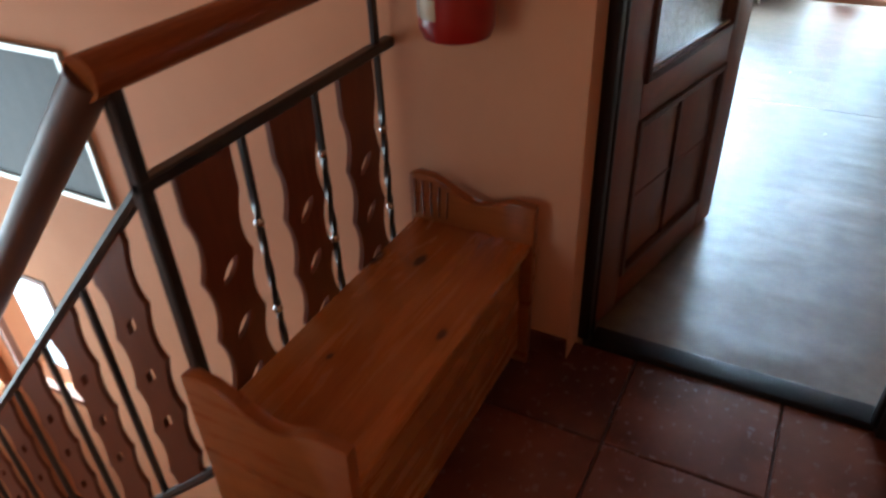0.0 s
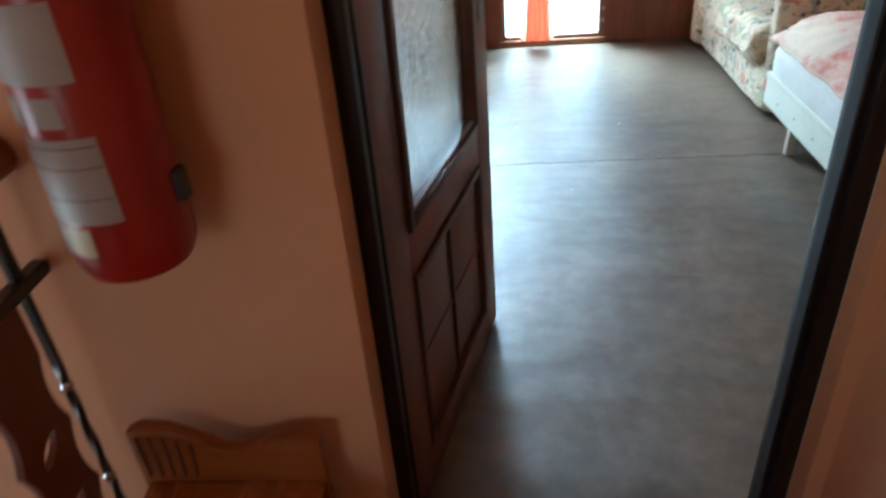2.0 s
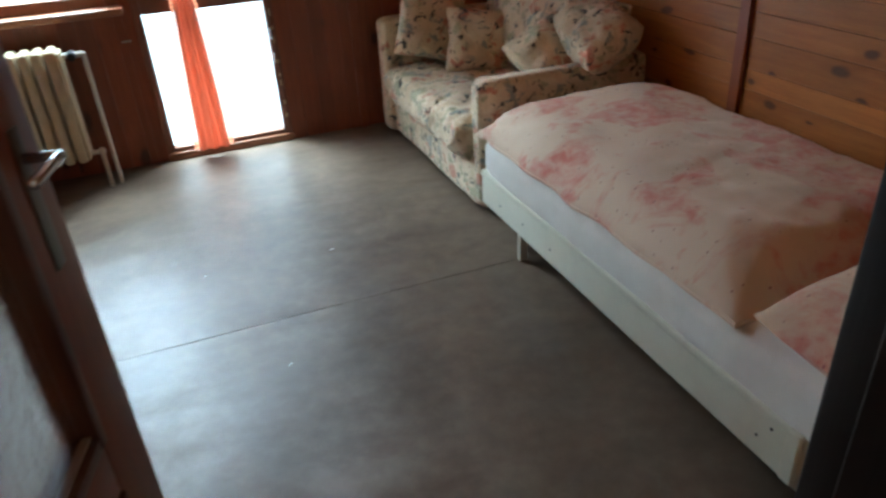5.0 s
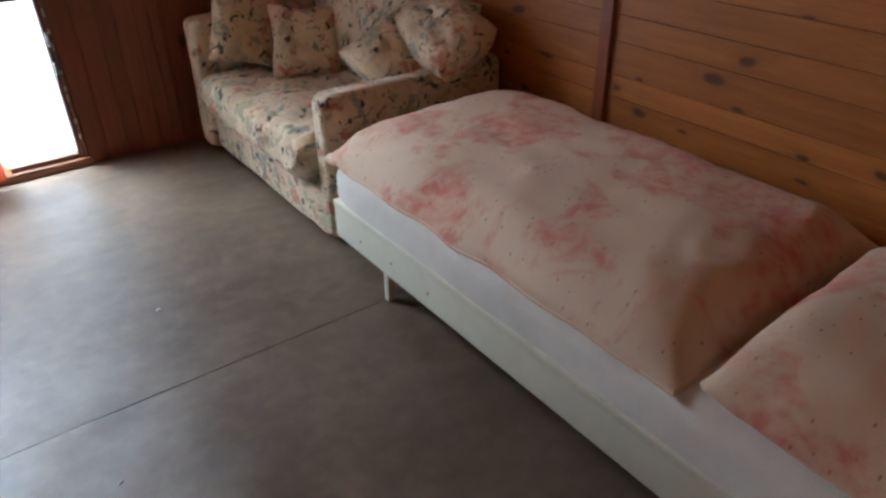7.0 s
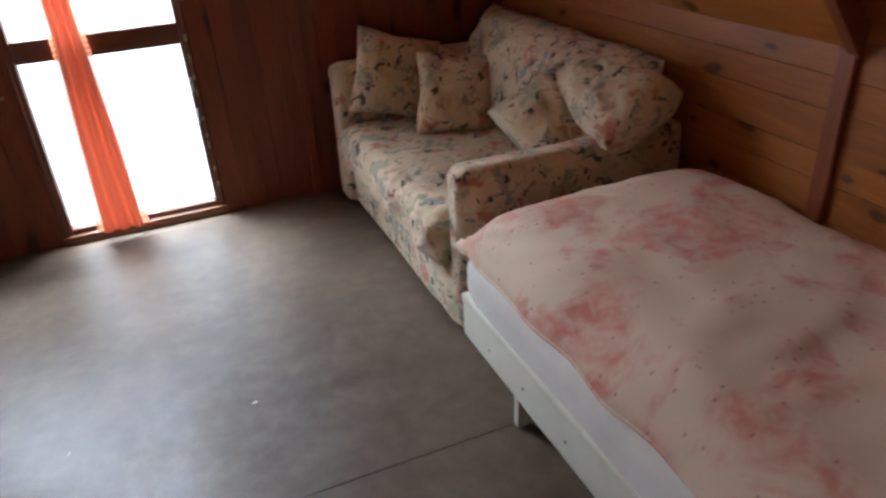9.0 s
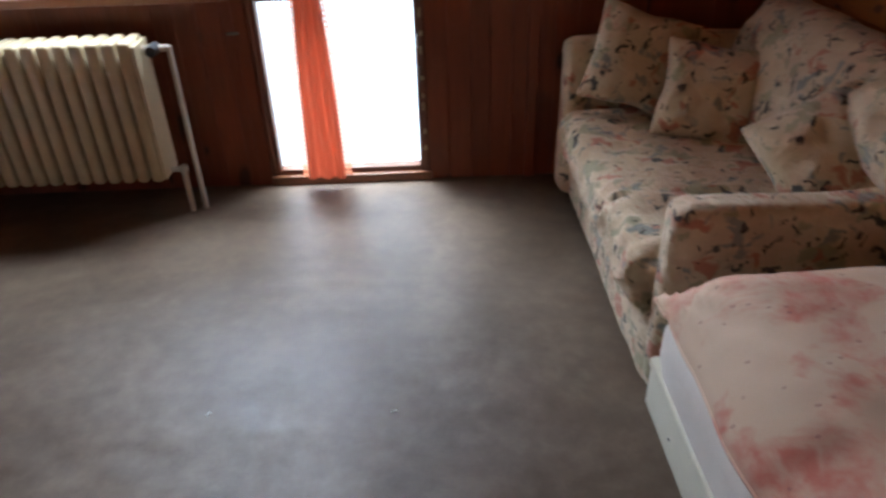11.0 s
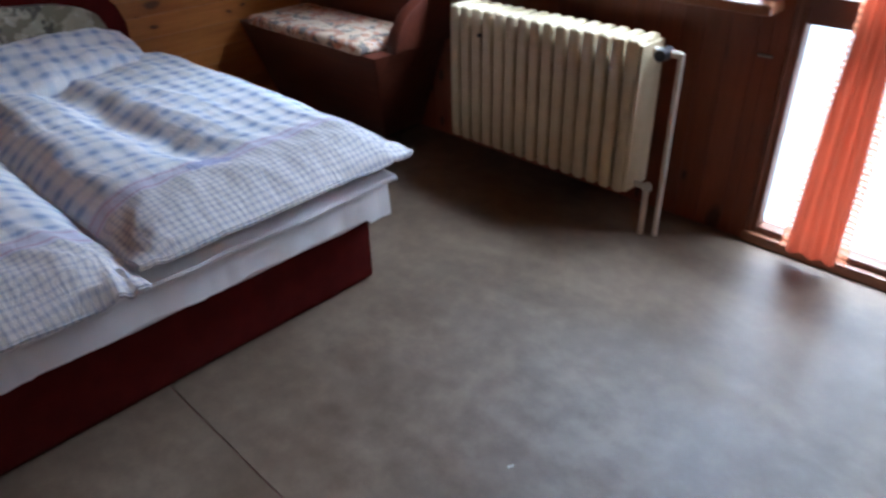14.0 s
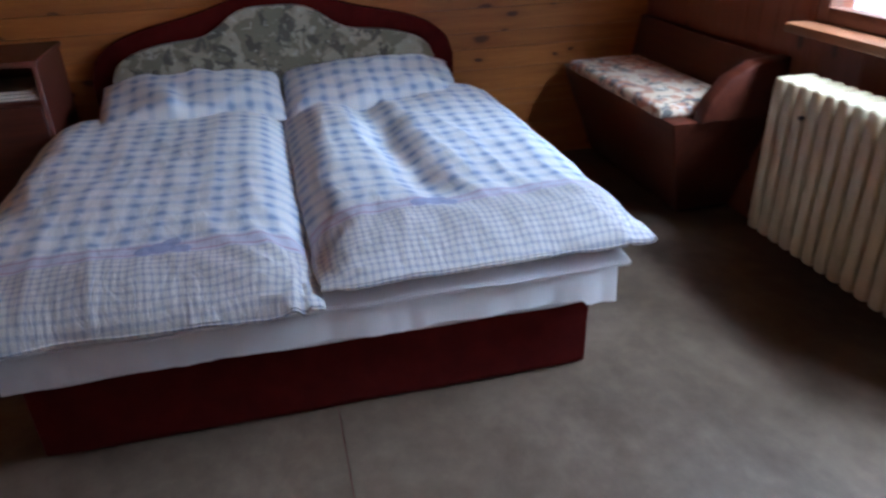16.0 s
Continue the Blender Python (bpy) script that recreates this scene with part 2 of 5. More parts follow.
def checked(name, fine_from, flower=9.0):
    """Cotton with a blurred blue check; past fine_from along x (object metres) a fine check with a banded border."""
    m = Mat(name, rough=0.8, Sheen_Weight=0.1)
    tc = m.n("TexCoord")
    nz = m.n("TexNoise")
    nz.inputs["Scale"].default_value = 5
    m.link(tc.outputs["Object"], nz.inputs["Vector"])
    mul, add = m.n("VectorMath", operation="MULTIPLY"), m.n("VectorMath", operation="ADD")
    mul.inputs[1].default_value = (0.03, 0.03, 0)
    m.link(nz.outputs["Color"], mul.inputs[0])
    m.link(tc.outputs["Object"], add.inputs[0]), m.link(mul.outputs[0], add.inputs[1])
    xyz = m.n("SeparateXYZ")
    m.link(add.outputs[0], xyz.inputs[0])

    def stripes(out, period, lo, hi):
        s = m.math("SINE", m.math("MULTIPLY", out, 2 * math.pi / period))
        return m.grey(m.math("ADD", m.math("MULTIPLY", s, 0.5), 0.5), lo, hi)

    wide = m.math("ADD", m.math("MULTIPLY", stripes(xyz.outputs[0], 0.082, 0.35, 1.0), 0.5), m.math("MULTIPLY", stripes(xyz.outputs[1], 0.082, 0.35, 1.0), 0.5))
    plaid = m.ramp(wide, [(0.05, (0.78, 0.78, 0.77)), (0.5, (0.60, 0.64, 0.69)), (0.95, (0.26, 0.35, 0.53))])
    thin = m.math("ADD", m.math("MULTIPLY", stripes(xyz.outputs[0], 0.021, 0.5, 0.9), 0.5), m.math("MULTIPLY", stripes(xyz.outputs[1], 0.021, 0.5, 0.9), 0.5))
    fine = m.ramp(thin, [(0.05, (0.64, 0.61, 0.57)), (0.95, (0.36, 0.37, 0.44))])
    along = m.math("SUBTRACT", xyz.outputs[0], fine_from)
    col = m.mix(m.math("GREATER_THAN", along, 0.0), plaid, fine)
    band = m.math("MULTIPLY", m.math("GREATER_THAN", along, -0.012), m.math("LESS_THAN", along, 0.062))
    col = m.mix(band, col, (0.56, 0.55, 0.64))
    for at in (0.004, 0.048):
        line = m.math("LESS_THAN", m.math("ABSOLUTE", m.math("SUBTRACT", along, at)), 0.004)
        col = m.mix(m.math("MULTIPLY", line, 0.6), col, (0.45, 0.24, 0.33))
    for dx, dy, r in ((0.022, 0.0, 0.034), (0.038, 0.046, 0.027), (0.034, -0.044, 0.029), (-0.012, 0.022, 0.024)):
        far2 = m.math("ADD", m.math("POWER", m.math("SUBTRACT", along, dx), 2.0), m.math("POWER", m.math("SUBTRACT", xyz.outputs[1], flower + dy), 2.0))
        col = m.mix(m.math("MULTIPLY", m.math("LESS_THAN", far2, r * r), 0.8), col, (0.26, 0.30, 0.50))
    wr = m.noise(m.coords((1, 2.2, 1)), 6, 5, 0.62, 0.5)
    m.colour(col).bump(m.math("ADD", m.noise(m.coords(), 320, 2), m.math("MULTIPLY", wr, 9.0)), 0.45, 0.0025)
    return m.m


floor_mat, tiles_mat, wall_mat = vinyl(), tile_mat(), plaster()
FLOWERS = [(5, 0.50, (0.56, 0.40, 0.27), 0.7), (8, 0.575, (0.30, 0.29, 0.17), 0.75), (9, 0.59, (0.46, 0.15, 0.09), 0.8), (9, 0.61, (0.20, 0.23, 0.21), 0.8), (13, 0.625, (0.05, 0.055, 0.05), 0.95), (20, 0.645, (0.05, 0.035, 0.03), 0.95)]
sofa_cloth = floral("flowered_upholstery", (0.56, 0.43, 0.28), (0.66, 0.53, 0.36), FLOWERS, 1.25, wrinkle=5.0)
seat_cloth = floral("small_flowered_cloth", (0.62, 0.46, 0.32), (0.66, 0.52, 0.38), [(14, 0.49, (0.42, 0.14, 0.065), 0.85), (17, 0.56, (0.10, 0.10, 0.10), 0.9), (20, 0.6, (0.55, 0.52, 0.48), 0.7)])
head_cloth = floral("grey_green_flowered_cloth", (0.33, 0.29, 0.20), (0.40, 0.36, 0.26), [(6, 0.47, (0.15, 0.13, 0.08), 0.85), (9, 0.53, (0.06, 0.055, 0.04), 0.85), (16, 0.6, (0.52, 0.48, 0.38), 0.6)], 1.3)
pink_cloth, check_cloth, check_pillow = pink_print(), checked("blue_checked_cotton", 0.635, 0.13), checked("blue_checked_pillow_cotton", 9.0)
check_cloth_b = checked("blue_checked_cotton_washed", 0.585, -0.09)
bed_linen = cloth("off_white_bed_linen", (0.70, 0.66, 0.60), (0.76, 0.72, 0.66), 9)
sheet_cloth = cloth("white_bed_sheet", (0.74, 0.73, 0.74), (0.80, 0.79, 0.79), 9)
velvet = cloth("dark_red_velvet", (0.060, 0.0035, 0.0025), (0.080, 0.005, 0.0035), 14, 500, 0.9, 0.0)
curtain_cloth = Mat("orange_gauze", (0.62, 0.16, 0.085), 0.9)
tr = curtain_cloth.n("BsdfTranslucent")
tr.inputs[0].default_value = (0.50, 0.125, 0.065, 1)
mx = curtain_cloth.n("MixShader")
mx.inputs[0].default_value = 0.55
curtain_cloth.link(curtain_cloth.b.outputs[0], mx.inputs[1]), curtain_cloth.link(tr.outputs[0], mx.inputs[2])
curtain_cloth.link(mx.outputs[0], curtain_cloth.t.nodes["Material Output"].inputs[0])
curtain_cloth = curtain_cloth.m
gauze = Mat("ribbed_orange_gauze", (0.70, 0.24, 0.13), 0.9)
tr = gauze.n("BsdfTranslucent")
tr.inputs[0].default_value = (0.72, 0.25, 0.13, 1)
see, half, mx = gauze.n("BsdfTransparent"), gauze.n("MixShader"), gauze.n("MixShader")
half.inputs[0].default_value = 0.6
up = gauze.n("SeparateXYZ")
gauze.link(gauze.coords(), up.inputs[0])
ribs = gauze.math("SINE", gauze.math("MULTIPLY", up.outputs[2], 2 * math.pi / 0.0225))
gauze.link(gauze.ramp(gauze.math("ADD", gauze.math("MULTIPLY", ribs, 0.5), 0.5), [(0.25, (0.06, 0.06, 0.06)), (0.8, (0.50, 0.50, 0.50))]), mx.inputs[0])
gauze.link(gauze.b.outputs[0], half.inputs[1]), gauze.link(tr.outputs[0], half.inputs[2])
gauze.link(half.outputs[0], mx.inputs[1]), gauze.link(see.outputs[0], mx.inputs[2])
gauze.link(mx.outputs[0], gauze.t.nodes["Material Output"].inputs[0])
gauze_cloth = gauze.m


def worn_paint(name, colour, rough, dirt=0.85):
    m = Mat(name, colour, rough)
    a, b = m.noise(m.coords(), 9, 5, 0.65), m.noise(m.coords(), 90, 2)
    dark = tuple(c * dirt for c in colour)
    m.colour(m.ramp(a, [(0.35, dark), (0.6, colour)])).rough(a, rough - 0.06, rough + 0.1).bump(b, 0.12, 0.001)
    return m.m


cream_paint = worn_paint("cream_radiator_enamel", (0.58, 0.475, 0.30), 0.38, 0.86)
bed_paint = worn_paint("cream_bed_laminate", (0.66, 0.64, 0.52), 0.4, 0.93)
white_paint = worn_paint("white_pipe_paint", (0.66, 0.60, 0.50), 0.4)
frame_paint = worn_paint("brown_window_paint", (0.20, 0.082, 0.048), 0.42, 0.8)
pale_trim = worn_paint("pale_caulk_edge", (0.62, 0.50, 0.33), 0.7)
black_iron = worn_paint("black_iron", (0.018, 0.017, 0.018), 0.32, 0.7)
red_paint = worn_paint("red_extinguisher_paint", (0.30, 0.008, 0.005), 0.28, 0.85)
label_paper = worn_paint("grey_paper_label", (0.36, 0.29, 0.27), 0.5)
tan_paper = worn_paint("tan_paper_label", (0.50, 0.36, 0.20), 0.5)
dark_ink = Mat("dark_print", (0.16, 0.06, 0.05), 0.6).m
chrome = Mat("chromed_metal", (0.50, 0.51, 0.52), 0.16, 1.0).m
black_plastic = Mat("black_plastic", (0.02, 0.02, 0.022), 0.35).m
grout = worn_paint("dark_grout", (0.10, 0.05, 0.035), 0.85)
steel_trim = Mat("pale_metal_trim", (0.40, 0.40, 0.37), 0.35, 0.8).m
grey_picture = worn_paint("dark_grey_picture", (0.030, 0.031, 0.029), 0.42, 0.5)
grey_picture.node_tree.nodes["Principled BSDF"].inputs["Specular IOR Level"].default_value = 0.25
paper = worn_paint("white_paper", (0.62, 0.58, 0.50), 0.7)
lamp_glass = worn_paint("beige_lamp_shade", (0.62, 0.50, 0.36), 0.5)


def glass_mat(name, rough, bumpy, tint=(0.92, 0.97, 0.97)):
    m = Mat(name, tint, rough, Transmission_Weight=1.0, IOR=1.45)
    if bumpy:
        vec = m.coords((1, 1.0, 0.8))
        warp = m.noise(vec, 50, 3, 0.6, 1.2)
        m.bump(warp, 0.27, 0.004)
    return m.m


clear_glass, wavy_glass = glass_mat("clear_glass", 0.0, False), glass_mat("hammered_glass", 0.06, True, (0.98, 1.0, 0.99))

# ---- mesh helpers ----
ORIGIN = {}


def thing(name, at, label, category, group="", kind=""):
    """A top-level thing: an empty at its base."""
    ob = new(name)
    ob.empty_display_size = 0.1
    ob.location = at
    ORIGIN[ob] = Vector(at)
    return tagged(ob, label, category, group, kind)


def finish(bm, smooth=True):
    bmesh.ops.recalc_face_normals(bm, faces=bm.faces)
    for f in bm.faces:
        f.smooth = smooth


def part(name, bm, material, parent, label="", smooth=True):
    """One mesh in world coordinates, as a child of a thing or of a part."""
    base = ORIGIN.get(parent, Vector())
    finish(bm, smooth)
    bmesh.ops.translate(bm, verts=bm.verts, vec=-base)
    me = bpy.data.meshes.new(name)
    bm.to_mesh(me)
    bm.free()
    me.materials.append(material)
    if smooth:
        me.set_sharp_from_angle(angle=radians(40))
    ob = new(name, me)
    ob.parent = parent
    ORIGIN[ob] = base
    return tagged(ob, label)


def whole(name, bm, material, label, category="", group="", kind="", smooth=False):
    """One mesh that is a thing of its own, in world coordinates about its own middle base."""
    finish(bm, smooth)
    vs = [v.co for v in bm.verts]
    lo = Vector((min(v[i] for v in vs) for i in range(3)))
    hi = Vector((max(v[i] for v in vs) for i in range(3)))
    base = Vector(((lo.x + hi.x) / 2, (lo.y + hi.y) / 2, lo.z))
    bmesh.ops.translate(bm, verts=bm.verts, vec=-base)
    me = bpy.data.meshes.new(name)
    bm.to_mesh(me)
    bm.free()
    me.materials.append(material)
    if smooth:
        me.set_sharp_from_angle(angle=radians(40))
    ob = new(name, me)
    ob.location = base
    ORIGIN[ob] = base
    return tagged(ob, label, category, group, kind)


def box(lo, hi, bevel=0.0, segs=1, bm=None, turn=None):
    """A box between two corners with its edges rounded; turn: a matrix applied about its middle."""
    bm = bm or bmesh.new()
    lo, hi = Vector(lo), Vector(hi)
    made = bmesh.ops.create_cube(bm, size=1)["verts"]
    bmesh.ops.scale(bm, verts=made, vec=hi - lo)
    if bevel:
        edges = list({e for v in made for e in v.link_edges})
        out = bmesh.ops.bevel(bm, geom=edges, offset=bevel, segments=segs, affect="EDGES", profile=0.5)
        made = list({v for f in out["faces"] for v in f.verts} | {v for v in made if v.is_valid})
    if turn is not None:
        bmesh.ops.transform(bm, matrix=turn, verts=made)
    bmesh.ops.translate(bm, verts=made, vec=(lo + hi) / 2)
    return bm


def rod(a, b, r, r2=None, segs=16, bm=None):
    """A round bar from a to b."""
    bm = bm or bmesh.new()
    a, b = Vector(a), Vector(b)
    d = b - a
    m = Matrix.Translation((a + b) / 2) @ d.to_track_quat("Z", "Y").to_matrix().to_4x4()
    bmesh.ops.create_cone(bm, cap_ends=True, segments=segs, radius1=r, radius2=r if r2 is None else r2, depth=d.length, matrix=m)
    return bm


def lathe(profile, at, segs=28, bm=None, m=None):
    """A turned solid: rows of (radius, height) about an upright axis."""
    bm = bm or bmesh.new()
    rings = []
    for r, z in profile:
        rings.append([bm.verts.new((r * math.cos(2 * math.pi * k / segs), r * math.sin(2 * math.pi * k / segs), z)) for k in range(segs)])
    for a, b in zip(rings, rings[1:]):
        for k in range(segs):
            bm.faces.new((a[k], a[(k + 1) % segs], b[(k + 1) % segs], b[k]))
    bm.faces.new(rings[0][::-1]), bm.faces.new(rings[-1])
    vs = [v for ring in rings for v in ring]
    if m is not None:
        bmesh.ops.transform(bm, matrix=m, verts=vs)
    bmesh.ops.translate(bm, verts=vs, vec=at)
    return bm


def slab(points, axis, lo, hi, bm=None, bevel=0.0):
    """A flat outline pushed to a thickness. axis 0: points are (y, z) and lo, hi along x; 1: (x, z) along y; 2: (x, y) along z."""
    bm = bm or bmesh.new()

    def at(p, d):
        return {0: (d, p[0], p[1]), 1: (p[0], d, p[1]), 2: (p[0], p[1], d)}[axis]

    a = [bm.verts.new(at(p, lo)) for p in points]
    b = [bm.verts.new(at(p, hi)) for p in points]
    n = len(points)
    faces = [bm.faces.new(a), bm.faces.new(b[::-1])]
    for k in range(n):
        faces.append(bm.faces.new((a[k], b[k], b[(k + 1) % n], a[(k + 1) % n])))
    if bevel:
        edges = [e for f in faces[:2] for e in f.edges]
        bmesh.ops.bevel(bm, geom=edges, offset=bevel, segments=2, affect="EDGES", profile=0.5)
    return bm


def cushion(w, d, h, m, seed=0, nx=36, ny=36, crumple=0.012, power=3.0, flat=0.35, lumps=3.0, pinch=0.0):
    """A stuffed cloth shape w by d, h thick, rounded to a seam all round, uneven and creased; m places it."""
    bm = bmesh.new()
    tops, bots = {}, {}
    for i in range(nx + 1):
        for j in range(ny + 1):
            u, v = 2 * i / nx - 1, 2 * j / ny - 1
            u, v = math.sin(u * math.pi / 2) * 0.35 + u * 0.65, math.sin(v * math.pi / 2) * 0.35 + v * 0.65
            prof = max(0.0, (1 - abs(u) ** power) * (1 - abs(v) ** power)) ** 0.5
            tuck = 1 - pinch * (1 - (abs(u) * abs(v))) * max(abs(u), abs(v)) ** 6
            x, y = u * w / 2 * tuck, v * d / 2 * tuck
            p = Vector((x * lumps * 2 + seed * 7.3, y * lumps * 2, seed * 1.7))
            z = noise.noise(p) * crumple * 2 + noise.noise(p * 2.7) * crumple + noise.noise(Vector((p.x * 6, p.y * 3, seed))) * crumple * 0.5
            edge = i in (0, nx) or j in (0, ny)
            wob = noise.noise(Vector((x * 7 + seed, y * 7, 3))) * crumple * 0.7
            tops[i, j] = bm.verts.new((x + wob, y + wob, h * (1 - flat) * prof + z * prof + noise.noise(p * 1.3) * crumple * 0.6))
            bots[i, j] = tops[i, j] if edge else bm.verts.new((x, y, -h * flat * prof))
    for i in range(nx):
        for j in range(ny):
            bm.faces.new((tops[i, j], tops[i + 1, j], tops[i + 1, j + 1], tops[i, j + 1]))
            bm.faces.new((bots[i, j], bots[i, j + 1], bots[i + 1, j + 1], bots[i + 1, j]))
    bmesh.ops.transform(bm, matrix=m, verts=bm.verts)
    return bm


def puffed(lo, hi, r, seed=0, crumple=0.01, cuts=18, folds=0.0):
    """An upholstered block: a box with well-rounded edges and an uneven surface."""
    bm = bmesh.new()
    lo, hi = Vector(lo), Vector(hi)
    bmesh.ops.create_cube(bm, size=2)
    bmesh.ops.subdivide_edges(bm, edges=bm.edges, cuts=cuts, use_grid_fill=True)
    half, mid = (hi - lo) / 2, (hi + lo) / 2
    r = min(r, *half)
    for v in bm.verts:
        p = Vector([math.copysign(abs(c) ** 0.8, c) * s for c, s in zip(v.co, half)])
        core = Vector([max(-s + r, min(s - r, c)) for c, s in zip(p, half)])
        out = p - core
        if out.length > 1e-6:
            p = core + out.normalized() * r
        n = (p - core).normalized() if (p - core).length > 1e-6 else Vector((0, 0, 1))
        q = (p + mid) * 4 + Vector((seed * 3.1, 0, 0))
        p += n * (noise.noise(q) * crumple + noise.noise(q * 3) * crumple * 0.5 + noise.noise(Vector((q.x * 2, q.y * 7, q.z * 2))) * crumple * 0.4)
        if folds:
            w = noise.noise(q * 0.7) * 2.0
            p += n * folds * ((0.5 - abs(noise.noise(Vector((q.x * 0.9 + w, q.y * 3.4 + w, q.z * 1.3))))) ** 2 * 4 - 0.4)
            p += n * folds * 0.5 * (0.5 - abs(noise.noise(Vector((q.x * 1.5 - w, q.y * 7.5, q.z * 2.0 + seed))))) * 2
        v.co = p + mid
    return bm

# ---- the large structure ----
FLOOR_Y0, WIN_Y, RIGHT_X, LEFT_X, TOP = 1.665, 5.72, 2.17, -2.93, 2.45
LAND_Y = 1.50
JL, JR, ROOM_Y = -0.366, 0.408, 1.668

# vinyl floor in two sheets with a seam between them
floor_a = whole("floor", box((LEFT_X, 1.665, -0.2), (RIGHT_X, 3.711, 0.0)), floor_mat, "grey-beige mottled vinyl floor sheet", kind="structure")
floor_b = whole("floor", box((LEFT_X, 3.715, -0.2), (RIGHT_X, WIN_Y, 0.0)), floor_mat, "grey-beige mottled vinyl floor sheet by the windows", kind="structure")
whole("trim", box((LEFT_X, 3.711, -0.05), (RIGHT_X, 3.715, -0.003)), dark_ink, "dark seam between two vinyl sheets", kind="structure")
whole("ceiling", box((-4.0, -1.9, TOP), (RIGHT_X + 0.3, 1.58, TOP + 0.12)), wall_mat, "peach painted ceiling of the landing", kind="structure")
whole("ceiling", box((-3.2, 1.58, TOP), (RIGHT_X + 0.3, 6.0, TOP + 0.12)), pine_y, "board ceiling of the room", kind="structure")

# wall to the landing, with the doorway
wall_south = whole("wall_south", box((JR + 0.034, LAND_Y, -0.2), (RIGHT_X + 0.2, ROOM_Y, TOP)), wall_mat, "peach painted plaster wall beside the doorway", kind="structure")
whole("wall_south", box((-3.05, LAND_Y, -3.0), (JL - 0.04, ROOM_Y, TOP)), wall_mat, "peach painted plaster wall behind the railing", kind="structure")
whole("wall_south", box((JL - 0.04, LAND_Y, 2.09), (JR + 0.034, ROOM_Y, TOP)), wall_mat, "peach painted plaster above the doorway", kind="structure")
# window wall, in pieces round its two openings
AX0, AX1, AZ0, AZ1 = -0.125, 0.625, 0.015, 2.08
BX0, BX1, BZ0, BZ1 = -1.655, -0.185, 0.885, 2.08
bm = bmesh.new()
for x0, x1, z0, z1 in ((LEFT_X - 0.2, BX0, -0.2, TOP), (BX0, BX1, -0.2, BZ0), (BX0, BX1, BZ1, TOP), (BX1, AX0, -0.2, TOP), (AX0, AX1, -0.2, AZ0), (AX0, AX1, AZ1, TOP), (AX1, RIGHT_X + 0.2, -0.2, TOP)):
    box((x0, WIN_Y, z0), (x1, WIN_Y + 0.16, z1), bm=bm)
wall_north = whole("wall_north", bm, pine_z, "wall lined with upright reddish pine boards", kind="structure")
wall_east = whole("wall_east", box((RIGHT_X, ROOM_Y, -0.2), (RIGHT_X + 0.2, WIN_Y, TOP)), pine_y, "wall lined with level knotty pine boards", kind="structure")
wall_west = whole("wall_west", box((LEFT_X - 0.2, ROOM_Y, -0.2), (LEFT_X, WIN_Y, TOP)), pine_y, "wall lined with level knotty pine boards behind the bed", kind="structure")
# landing, stairwell and their walls
landing = whole("floor", box((-0.98, -1.7, -0.25), (0.9, 1.585, -0.012)), grout, "landing floor of glazed brown tiles", kind="structure")
whole("wall_landing_east", box((0.475, -1.7, -0.25), (0.66, LAND_Y, TOP)), wall_mat, "peach painted landing wall", kind="structure")
# the opening in this unseen wall is added for the landing fill lamp
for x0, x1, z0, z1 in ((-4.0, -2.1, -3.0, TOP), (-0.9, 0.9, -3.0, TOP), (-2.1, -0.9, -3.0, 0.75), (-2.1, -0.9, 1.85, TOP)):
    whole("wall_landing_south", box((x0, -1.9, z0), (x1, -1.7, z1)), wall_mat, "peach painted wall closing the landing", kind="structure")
# the gap left in this wall is added, to let the west fill lamp in
for y0, y1, z0, z1 in ((-1.9, -0.1, -3.0, TOP), (1.2, LAND_Y, -3.0, TOP), (-0.1, 1.2, -3.0, -1.4), (-0.1, 1.2, 0.6, TOP)):
    whole("wall_stair_west", box((-4.2, y0, z0), (-4.0, y1, z1)), wall_mat, "peach painted wall of the stairwell", kind="structure")
whole("floor_below", box((-4.0, -1.7, -3.0), (0.9, LAND_Y, -2.8)), tiles_mat, "tiled floor at the foot of the stairs", kind="structure")
whole("wall_under_landing", box((-0.98, -1.7, -2.8), (-0.9, LAND_Y, -0.25)), wall_mat, "plaster wall under the landing edge", kind="structure")
# dark door frame and sill
frame_1 = thing("door_frame", (0.04, 1.65, 0), "dark brown wooden door frame round the doorway", "door frame", kind="structure")
part("jamb", box((JL - 0.041, 1.598, 0), (JL - 0.006, ROOM_Y - 0.012, 2.09), 0.006, 2), dark_wood, frame_1)
part("jamb_bead", rod((JL - 0.012, 1.640, 0.0), (JL - 0.012, 1.640, 2.06), 0.013, segs=14), dark_wood, frame_1, "rounded dark bead along the jamb")
part("jamb", box((JR, 1.556, 0), (JR + 0.036, 1.652, 2.09), 0.005, 2), dark_wood, frame_1)
part("door_stop", box((JR - 0.012, 1.575, 0.014), (JR + 0.004, 1.615, 2.06), 0.003), dark_wood, frame_1)
part("head", box((JL - 0.006, 1.58, 2.055), (JR, ROOM_Y - 0.012, 2.12), 0.005), dark_wood_x, frame_1)
part("sill", box((JL, 1.585, -0.03), (JR, 1.668, 0.014), 0.008, 2), dark_wood_x, frame_1, "dark worn wooden door sill")
for x0, x1, y in ((JL - 0.049, JL - 0.0395, 1.592), (JR + 0.0335, JR + 0.040, 1.551)):
    whole("trim", box((x0, y, 0), (x1, y + 0.007, 2.09), 0.002), pale_trim, "pale caulked edge along the door frame", kind="structure")
whole("baseboard", box((-0.93, LAND_Y - 0.012, -0.012), (JL - 0.043, LAND_Y, 0.075), 0.003), tiles_mat, "brown tiled skirting of the landing", kind="structure")

